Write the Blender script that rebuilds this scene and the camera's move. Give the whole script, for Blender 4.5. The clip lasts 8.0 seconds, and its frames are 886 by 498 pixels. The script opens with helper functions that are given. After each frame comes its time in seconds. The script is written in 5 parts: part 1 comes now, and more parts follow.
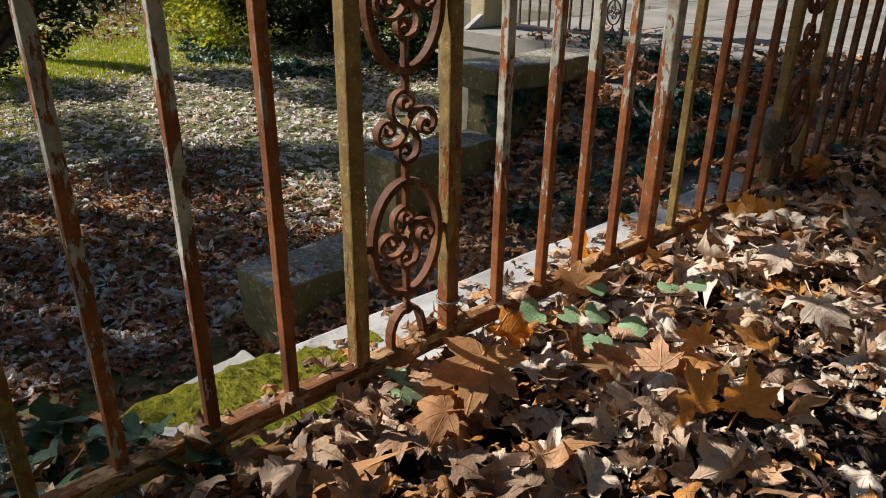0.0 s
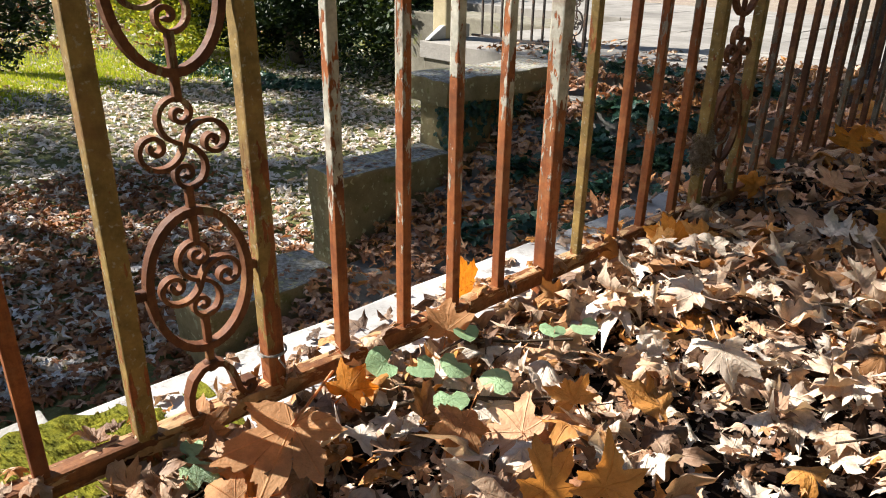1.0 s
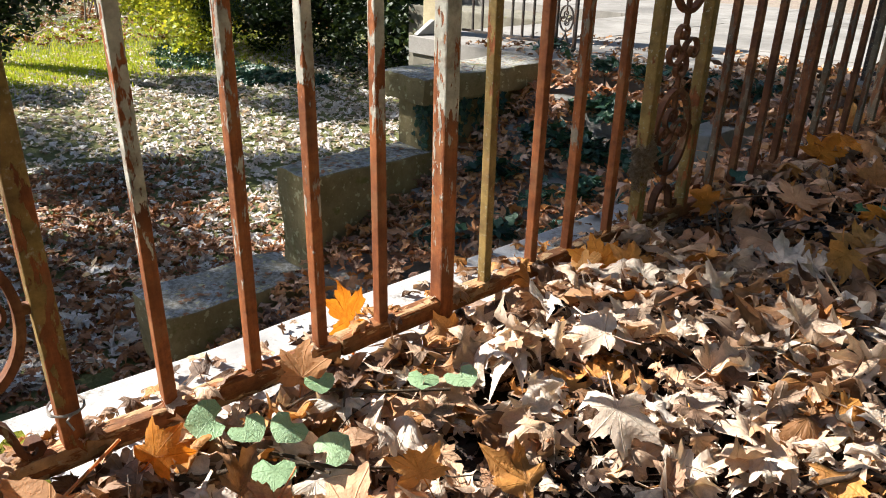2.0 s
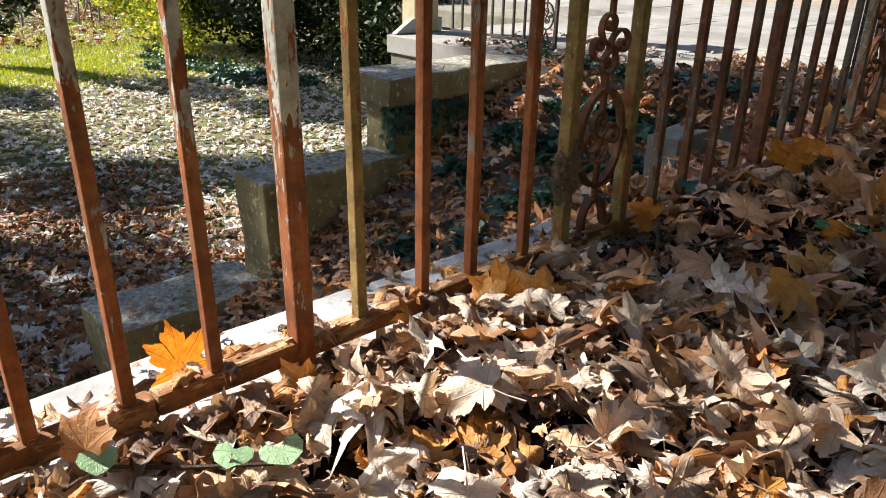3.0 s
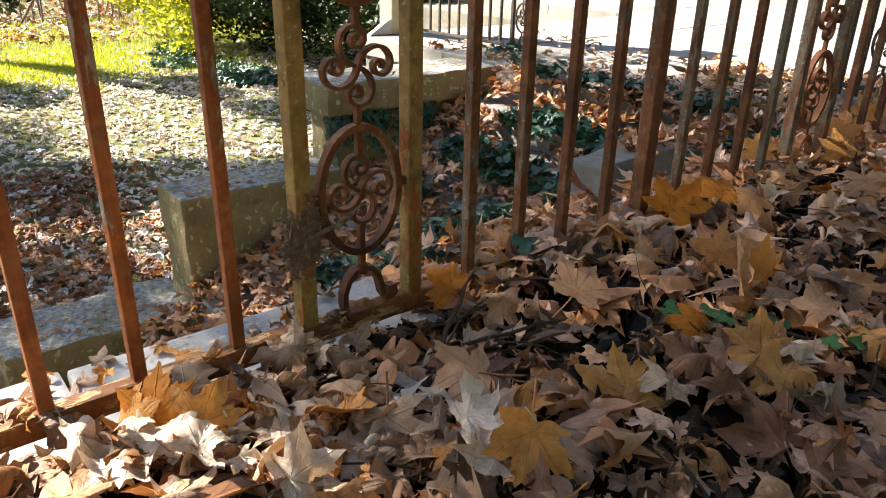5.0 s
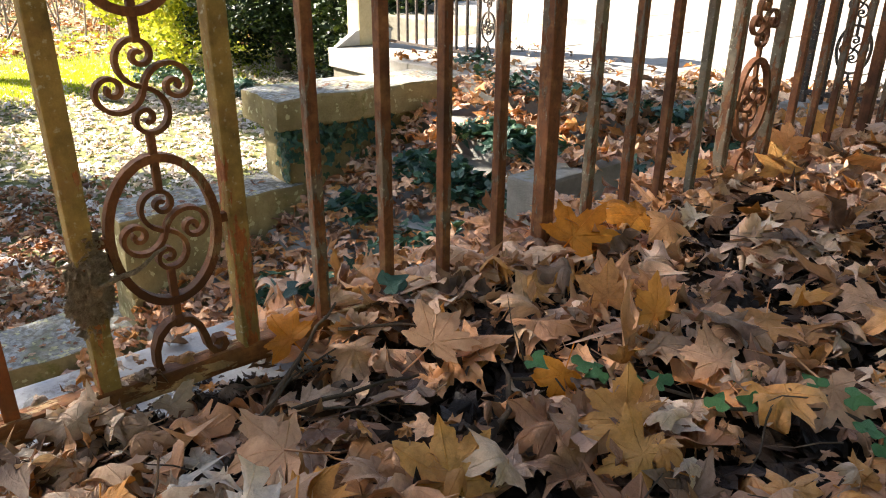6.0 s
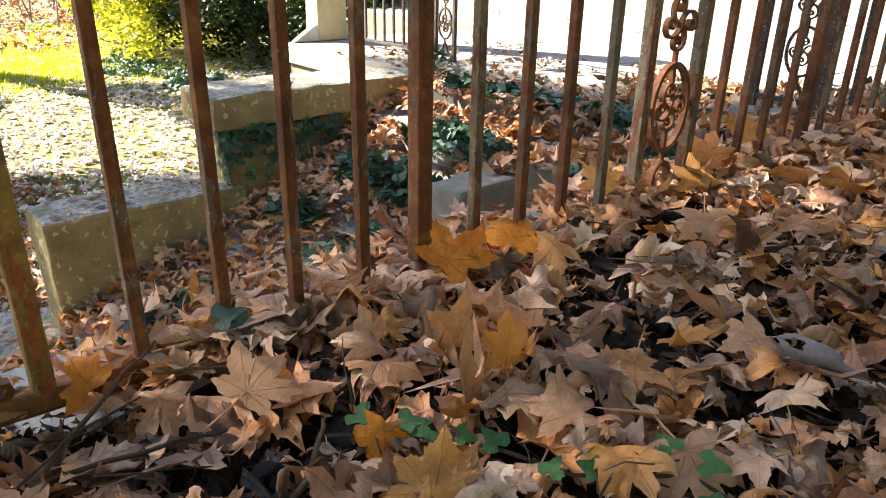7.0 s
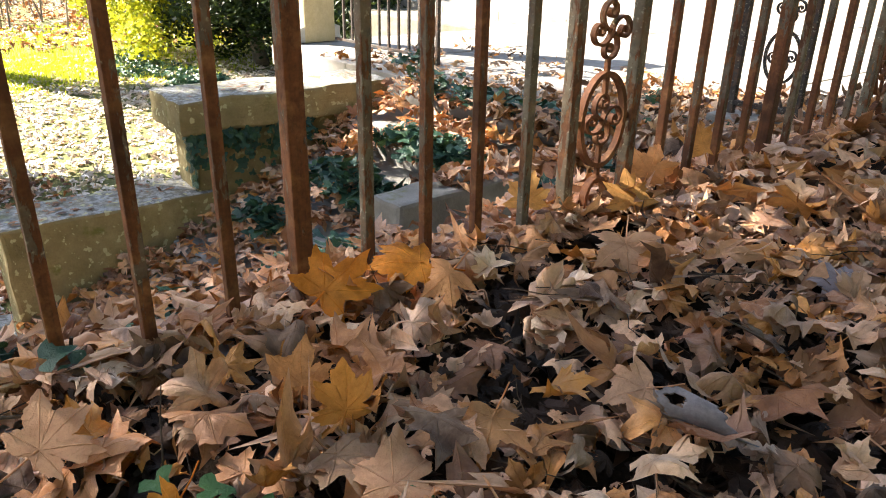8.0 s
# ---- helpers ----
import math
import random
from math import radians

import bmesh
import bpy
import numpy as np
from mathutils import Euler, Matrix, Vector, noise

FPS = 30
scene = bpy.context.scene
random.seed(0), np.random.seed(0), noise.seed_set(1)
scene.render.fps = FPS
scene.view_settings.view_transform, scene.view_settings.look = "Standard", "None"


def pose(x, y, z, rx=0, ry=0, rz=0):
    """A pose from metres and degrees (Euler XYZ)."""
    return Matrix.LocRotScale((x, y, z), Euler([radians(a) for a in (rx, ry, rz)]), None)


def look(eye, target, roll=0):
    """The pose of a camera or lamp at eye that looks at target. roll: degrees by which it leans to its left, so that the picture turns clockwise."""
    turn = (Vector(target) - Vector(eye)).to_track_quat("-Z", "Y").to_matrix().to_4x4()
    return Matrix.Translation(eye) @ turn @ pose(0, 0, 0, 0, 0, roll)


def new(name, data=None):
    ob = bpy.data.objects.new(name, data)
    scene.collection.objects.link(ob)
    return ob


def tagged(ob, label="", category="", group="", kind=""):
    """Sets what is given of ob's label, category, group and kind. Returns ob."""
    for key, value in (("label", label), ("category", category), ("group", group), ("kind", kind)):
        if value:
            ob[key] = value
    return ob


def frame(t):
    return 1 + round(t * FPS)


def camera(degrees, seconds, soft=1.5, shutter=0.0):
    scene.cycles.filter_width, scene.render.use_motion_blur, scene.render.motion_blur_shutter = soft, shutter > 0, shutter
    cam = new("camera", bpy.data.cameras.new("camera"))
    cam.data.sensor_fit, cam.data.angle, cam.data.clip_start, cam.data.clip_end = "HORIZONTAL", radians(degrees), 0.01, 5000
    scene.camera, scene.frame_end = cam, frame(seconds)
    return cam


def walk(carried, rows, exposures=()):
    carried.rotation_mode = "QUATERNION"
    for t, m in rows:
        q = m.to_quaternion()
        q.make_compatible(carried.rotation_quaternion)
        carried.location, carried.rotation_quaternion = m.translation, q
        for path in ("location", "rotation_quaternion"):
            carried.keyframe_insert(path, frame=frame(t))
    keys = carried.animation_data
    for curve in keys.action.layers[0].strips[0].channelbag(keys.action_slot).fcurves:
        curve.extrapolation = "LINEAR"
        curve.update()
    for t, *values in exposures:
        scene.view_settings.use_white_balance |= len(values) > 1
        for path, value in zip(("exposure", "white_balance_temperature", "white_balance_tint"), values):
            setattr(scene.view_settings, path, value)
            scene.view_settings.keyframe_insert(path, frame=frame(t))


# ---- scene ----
cam = camera(63.4, 8.0, soft=1.0)
# seconds, eye, target, roll
PATH = [
    (0.0, (0.7775, 0.1643, 0.6101), (-0.5733, 1.3945, -0.2035), 0.85),
    (0.5, (0.7778, 0.3198, 0.5826), (-0.5711, 1.5573, -0.2232), 0.83),
    (1.0, (0.7826, 0.4673, 0.5657), (-0.5565, 1.7314, -0.2146), 0.97),
    (1.5, (0.8071, 0.6065, 0.5654), (-0.5433, 1.8506, -0.2274), 1.36),
    (3.0, (0.7897, 1.0309, 0.5209), (-0.5777, 2.2563, -0.2719), 0.96),
    (3.5, (0.8041, 1.19, 0.5086), (-0.5658, 2.4133, -0.2831), 1.14),
    (4.0, (0.817, 1.3417, 0.5254), (-0.5759, 2.5395, -0.2651), 1.26),
    (5.5, (0.8182, 1.7516, 0.5017), (-0.6139, 2.8983, -0.2947), 0.92),
    (6.0, (0.8344, 1.8836, 0.4976), (-0.5977, 3.0454, -0.2763), 0.39),
    (6.5, (0.8453, 2.0036, 0.4958), (-0.5615, 3.1855, -0.2941), 0.90),
    (7.0, (0.8589, 2.1143, 0.4976), (-0.5444, 3.3028, -0.2886), 1.09),
    (7.5, (0.8947, 2.2164, 0.5077), (-0.5216, 3.3853, -0.2845), 1.07),
    (8.0, (0.8975, 2.3364, 0.4986), (-0.5308, 3.4956, -0.2861), 1.11),
]
EXPOSURES = [(0.0, 0.5, 6400, 10), (0.5, 1.0, 6400, 10), (1.0, 1.36, 6400, 10), (1.5, 1.42, 6300, 10), (3.0, 1.46, 6250, 10), (3.5, 1.5, 6250, 10), (4.0, 1.7, 6350, 10), (5.5, 2.6, 6850, 11), (6.5, 2.9, 7000, 12), (8.0, 2.97, 7000, 12)]
walk(cam, [(t, look(eye, target, roll)) for t, eye, target, roll in PATH], EXPOSURES)

# ---- sky and sun ----
SUN_ELEV, SUN_DIR = radians(38), Vector((-0.88, -0.475, 0)).normalized()   # towards the sun
SUN_VEC = Vector((SUN_DIR.x * math.cos(SUN_ELEV), SUN_DIR.y * math.cos(SUN_ELEV), math.sin(SUN_ELEV)))
world = bpy.data.worlds.new("sky")
scene.world = world
world.use_nodes = True
sky = world.node_tree.nodes.new("ShaderNodeTexSky")
sky.sky_type, sky.sun_disc, sky.sun_elevation = "NISHITA", False, SUN_ELEV
sky.sun_rotation = math.atan2(SUN_DIR.x, SUN_DIR.y)
back = world.node_tree.nodes["Background"]
back.inputs["Strength"].default_value = 0.052
world.node_tree.links.new(sky.outputs[0], back.inputs["Color"])
sun = new("sun", bpy.data.lights.new("sun", "SUN"))
sun.data.energy, sun.data.angle, sun.data.color = 5.0, radians(0.5), (1.0, 0.95, 0.86)
sun.matrix_world = look(SUN_VEC * 30, (0, 0, 0))

# ---- materials ----


class Nodes:
    """A small wrapper to write node materials in few lines."""

    def __init__(self, name):
        self.m = bpy.data.materials.new(name)
        self.m.use_nodes = True
        self.t = self.m.node_tree
        self.bsdf = self.t.nodes["Principled BSDF"]

    def add(self, kind, **inputs):
        n = self.t.nodes.new("ShaderNode" + kind)
        for key, value in inputs.items():
            self.put(n.inputs[int(key[1:]) if key[0] == "i" and key[1:].isdigit() else key.replace("_", " ")], value)
        return n

    def put(self, socket, value):
        if isinstance(value, bpy.types.NodeSocket):
            self.t.links.new(value, socket)
        else:
            socket.default_value = value

    def coords(self, kind="Object"):
        return self.add("TexCoord").outputs[kind]

    def noise(self, scale, detail=4.0, rough=0.6, vector=None):
        n = self.add("TexNoise", Scale=scale, Detail=detail, Roughness=rough)
        self.put(n.inputs["Vector"], vector or self.coords())
        return n.outputs["Fac"]

    def moved(self, vector, amount):
        """Shift a pattern by a random amount, so that no two leaves look alike."""
        n = self.add("VectorMath")
        n.operation = "MULTIPLY_ADD"
        self.put(n.inputs[0], amount)
        n.inputs[1].default_value = (17.0, 29.0, 11.0)
        self.put(n.inputs[2], vector)
        return n.outputs["Vector"]

    def ramp(self, fac, stops, smooth=False):
        n = self.add("ValToRGB")
        r = n.color_ramp
        r.interpolation = "EASE" if smooth else "LINEAR"
        while len(r.elements) < len(stops):
            r.elements.new(0.5)
        for e, (at, c) in zip(r.elements, stops):
            e.position, e.color = at, (*c, 1) if isinstance(c, tuple) else (c, c, c, 1)
        self.put(n.inputs["Fac"], fac)
        return n.outputs["Color"]

    def mix(self, fac, a, b, kind="MIX"):
        n = self.t.nodes.new("ShaderNodeMix")
        n.data_type, n.blend_type = "RGBA", kind
        self.put(n.inputs[0], fac)
        for s, v in ((n.inputs[6], a), (n.inputs[7], b)):
            self.put(s, (*v, 1) if isinstance(v, tuple) else v)
        return n.outputs[2]

    def math(self, op, a, b=0.0):
        n = self.t.nodes.new("ShaderNodeMath")
        n.operation = op
        self.put(n.inputs[0], a)
        self.put(n.inputs[1], b)
        return n.outputs[0]

    def bump(self, height, strength=0.4, distance=0.01):
        n = self.add("Bump", Strength=strength, Distance=distance)
        self.put(n.inputs["Height"], height)
        self.put(self.bsdf.inputs["Normal"], n.outputs[0])
        return n.outputs[0]

    def done(self, colour, rough=0.85, metal=0.0, spec=0.3):
        self.put(self.bsdf.inputs["Base Color"], (*colour, 1) if isinstance(colour, tuple) else colour)
        self.put(self.bsdf.inputs["Roughness"], rough)
        self.put(self.bsdf.inputs["Metallic"], metal)
        self.put(self.bsdf.inputs["Specular IOR Level"], spec)
        return self.m


def rust_paint(name, paint, low, high, rust_a=(0.42, 0.135, 0.038), rust_b=(0.15, 0.042, 0.015), along_y=False):
    """Old peeling paint over rusty iron; low, high: how much paint is left near the ground and half a metre up."""
    n = Nodes(name)
    c = n.coords()
    shift = n.add("VectorMath")
    shift.operation = "ADD"
    n.put(shift.inputs[0], c)
    n.put(shift.inputs[1], n.add("CombineXYZ", X=n.math("MULTIPLY", n.add("ObjectInfo").outputs["Random"], 40.0)).outputs[0])
    c2 = shift.outputs[0]
    tall = n.add("Mapping", Vector=c2)
    tall.inputs["Scale"].default_value = (1.0, 0.3, 1.0) if along_y else (1.0, 1.0, 0.3)
    c3 = tall.outputs[0]
    fine = n.noise(90, 5, 0.7, c2)
    long = n.add("Mapping", Vector=c2)
    long.inputs["Scale"].default_value = (1.0, 0.06, 1.0) if along_y else (1.0, 1.0, 0.06)
    streak = n.ramp(n.noise(110, 4, 0.7, long.outputs[0]), [(0.36, 0.0), (0.64, 1.0)])
    rust = n.mix(n.math("ADD", n.math("MULTIPLY", n.ramp(fine, [(0.32, 0.0), (0.68, 1.0)]), 0.6), n.math("MULTIPLY", streak, 0.4)), rust_b, rust_a)
    rust = n.mix(n.ramp(n.noise(24, 4, 0.7, c2), [(0.5, 0.0), (0.75, 0.8)]), rust, (0.34, 0.17, 0.07))
    rust = n.mix(n.ramp(n.noise(5, 3, 0.6, c2), [(0.48, 0.0), (0.66, 0.8)]), rust, tuple(v * 0.55 for v in rust_b))
    edge = n.math("ADD", n.math("MULTIPLY", n.noise(14, 3, 0.6, c3), 0.5), n.math("MULTIPLY", n.noise(75, 4, 0.65, c3), 0.5))
    z = n.math("MULTIPLY", n.add("SeparateXYZ", Vector=c).outputs[2], 2.0)
    edge = n.math("SUBTRACT", edge, n.math("MULTIPLY", n.math("MINIMUM", n.math("MAXIMUM", z, 0.0), 1.0), high - low))
    keep = n.ramp(edge, [(0.49 + low, 1.0), (0.51 + low, 0.0)])
    stained = n.mix(n.ramp(n.noise(30, 5, 0.7, c2), [(0.3, 0.0), (0.7, 1.0)]), tuple(min(1, v * 1.25) for v in paint), tuple(v * 0.45 for v in paint))
    stained = n.mix(n.ramp(n.noise(130, 3, 0.6, c2), [(0.60, 0.0), (0.70, 0.7)]), stained, (0.42, 0.40, 0.30))
    stained = n.mix(n.ramp(n.noise(14, 4, 0.7, c2), [(0.5, 0.0), (0.7, 0.6)]), stained, (0.20, 0.09, 0.04))
    n.bump(n.math("ADD", n.math("MULTIPLY", keep, 0.7), n.math("MULTIPLY", fine, 0.7)), 0.8, 0.0025)
    return n.done(n.mix(keep, rust, stained), 0.72, 0.0, 0.3)


def stone(name, a, b, moss=0.0, scale=1.0, lichen=0.0, greyed=False, bumpy=0.6, grime=0.0):
    """Weathered concrete or stone with stains, pits, moss and lichen."""
    n = Nodes(name)
    c = n.coords()
    big, mid, fine = n.noise(1.6 * scale, 5, 0.65, c), n.noise(9 * scale, 5, 0.7, c), n.noise(90 * scale, 4, 0.7, c)
    col = n.mix(n.ramp(mid, [(0.3, 0.0), (0.7, 1.0)]), b, a)
    col = n.mix(n.ramp(big, [(0.42, 0.0), (0.68, 0.75)]), col, tuple(v * 0.5 for v in b))
    col = n.mix(n.math("MULTIPLY", fine, 0.35), col, (0.06, 0.055, 0.045))
    if greyed:   # mottled grey mixed in on the upper faces
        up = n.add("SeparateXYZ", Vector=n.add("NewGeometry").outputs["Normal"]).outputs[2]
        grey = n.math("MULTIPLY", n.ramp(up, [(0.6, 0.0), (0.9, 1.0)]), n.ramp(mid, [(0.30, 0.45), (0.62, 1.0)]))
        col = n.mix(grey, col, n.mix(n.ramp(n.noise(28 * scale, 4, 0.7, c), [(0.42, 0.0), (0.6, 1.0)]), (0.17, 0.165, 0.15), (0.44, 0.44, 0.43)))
    if lichen:
        spots = n.ramp(n.noise(22 * scale, 3, 0.5, c), [(0.66 - lichen * 0.1, 0.0), (0.69 - lichen * 0.1, 1.0)])
        col = n.mix(spots, col, (0.50, 0.46, 0.27))
    if moss:
        green = n.ramp(n.math("ADD", n.math("MULTIPLY", n.noise(3.5 * scale, 5, 0.7, c), 0.8), n.math("MULTIPLY", mid, 0.2)), [(0.62 - moss * 0.3, 0.0), (0.70 - moss * 0.3, 1.0)])
        col = n.mix(n.math("MULTIPLY", green, 0.75), col, n.mix(fine, (0.20, 0.19, 0.04), (0.09, 0.10, 0.025)))
    if grime:   # dirt gathered in streaks and specks
        dirt = n.math("MULTIPLY", n.ramp(n.noise(7 * scale, 6, 0.75, c), [(0.52, 0.0), (0.66, 1.0)]), n.ramp(n.noise(45 * scale, 4, 0.7, c), [(0.36, 0.0), (0.60, 1.0)]))
        col = n.mix(n.math("MULTIPLY", dirt, grime), col, (0.13, 0.10, 0.075))
    n.bump(n.math("ADD", n.math("MULTIPLY", mid, 0.7), n.math("MULTIPLY", fine, 0.5)), bumpy, 0.012)
    return n.done(col, 0.92, 0.0, 0.2)


def leafy(name, stops, translucent=0.3, rough=0.65, veins=True, patchy=0.5):
    """Leaf material: each leaf takes its own colour, with veins, dry patches and light shining through."""
    n = Nodes(name)
    uv = n.coords("UV")
    pick = n.math("FRACT", n.math("ADD", n.add("NewGeometry").outputs["Random Per Island"], n.add("ObjectInfo").outputs["Random"]))
    col = n.ramp(pick, stops)
    cloud = n.ramp(n.noise(2.6, 4, 0.6, n.moved(uv, pick)), [(0.40, 0.0), (0.62, 1.0)])
    col = n.mix(n.math("MULTIPLY", cloud, 0.55 * patchy), col, n.ramp(n.math("FRACT", n.math("ADD", pick, 0.31)), stops))
    spots = n.noise(9, 5, 0.7, n.moved(uv, pick))
    shift = n.math("FRACT", n.math("MULTIPLY", pick, 37.0))
    dark = n.mix(1.0, col, n.mix(shift, (0.42, 0.36, 0.33), (0.75, 0.66, 0.6)), "MULTIPLY")
    col = n.mix(n.math("MULTIPLY", n.ramp(spots, [(0.42, 0.0), (0.62, 1.0)]), patchy), col, dark)
    col = n.mix(n.math("MULTIPLY", n.ramp(n.noise(38, 3, 0.6, uv), [(0.62, 0.0), (0.74, 1.0)]), 0.35 * patchy), col, (0.05, 0.03, 0.02))
    height = n.math("MULTIPLY", spots, 0.5)
    if veins:
        sep = n.add("SeparateXYZ", Vector=uv)
        ang = n.math("ARCTAN2", n.math("SUBTRACT", sep.outputs[0], 0.5), n.math("SUBTRACT", sep.outputs[1], 0.28))
        wave = n.math("ABSOLUTE", n.math("SINE", n.math("MULTIPLY", ang, 3.75)))
        rad = n.add("VectorMath")
        rad.operation = "DISTANCE"
        n.put(rad.inputs[0], uv)
        rad.inputs[1].default_value = (0.5, 0.28, 0.0)
        line = n.ramp(n.math("MULTIPLY", wave, n.math("ADD", rad.outputs["Value"], 0.06)), [(0.0, 1.0), (0.035, 0.0)])
        side = n.math("SINE", n.math("MULTIPLY", n.math("ADD", rad.outputs["Value"], n.math("ADD", n.math("MULTIPLY", wave, 0.10), n.math("MULTIPLY", spots, 0.10))), 80.0))
        line2 = n.math("MULTIPLY", n.ramp(side, [(0.86, 0.0), (1.0, 1.0)]), 0.18)
        vein = n.math("MAXIMUM", line, line2)
        col = n.mix(n.math("MULTIPLY", vein, 0.32), col, n.mix(1.0, col, (1.5, 1.4, 1.25), "MULTIPLY"))
        height = n.math("ADD", height, n.math("MULTIPLY", vein, 0.25))
    height = n.math("ADD", height, n.math("MULTIPLY", n.noise(24, 3, 0.6, n.moved(uv, pick)), 0.45))
    normal = n.bump(height, 0.9, 0.005)
    crumb = n.noise(120, 3, 0.7, uv)
    col = n.mix(n.math("MULTIPLY", n.ramp(crumb, [(0.50, 0.0), (0.66, 1.0)]), 0.32 * patchy), col, n.mix(1.0, col, (0.40, 0.33, 0.30), "MULTIPLY"))
    n.done(col, n.math("ADD", rough - 0.10, n.math("MULTIPLY", spots, 0.25)), 0.0, 0.36)
    tr = n.add("BsdfTranslucent", Color=n.mix(1.0, col, (1.25, 0.95, 0.6), "MULTIPLY"), Normal=normal)
    mixed = n.add("MixShader", Fac=translucent, i1=n.bsdf.outputs[0], i2=tr.outputs[0])
    n.t.links.new(mixed.outputs[0], n.t.nodes["Material Output"].inputs["Surface"])
    return n.m


def soil(name, a, b, scale=1.0):
    n = Nodes(name)
    c = n.coords()
    mid, fine = n.noise(6 * scale, 6, 0.7, c), n.noise(60 * scale, 5, 0.75, c)
    col = n.mix(n.ramp(mid, [(0.35, 0.0), (0.65, 1.0)]), a, b)
    col = n.mix(n.ramp(fine, [(0.5, 0.0), (0.75, 0.6)]), col, tuple(min(1, v * 1.9) for v in b))
    n.bump(n.math("ADD", mid, fine), 0.8, 0.02)
    return n.done(col, 0.95, 0.0, 0.15)


BROWN_LEAVES = [(0.0, (0.05, 0.026, 0.016)), (0.12, (0.22, 0.11, 0.056)), (0.28, (0.62, 0.39, 0.235)), (0.42, (0.86, 0.67, 0.50)), (0.54, (0.34, 0.165, 0.07)), (0.66, (0.68, 0.30, 0.06)), (0.78, (0.14, 0.07, 0.038)), (0.88, (0.74, 0.55, 0.40)), (1.0, (0.13, 0.066, 0.038))]
# near-black tones put the shade between leaves into their colour
GAP_DARK_LEAVES = [(0.0, (0.014, 0.009, 0.006)), (0.4, (0.045, 0.024, 0.014)), (0.75, (0.09, 0.047, 0.026)), (1.0, (0.022, 0.014, 0.010))]
# near-white stops carry the sunshine on the lawn in the leaf colour
SUNLIT_LAWN_LEAVES = [(0.0, (0.26, 0.18, 0.11)), (0.22, (0.84, 0.82, 0.78)), (0.55, (0.42, 0.32, 0.22)), (0.68, (0.86, 0.84, 0.81)), (1.0, (0.88, 0.87, 0.84))]
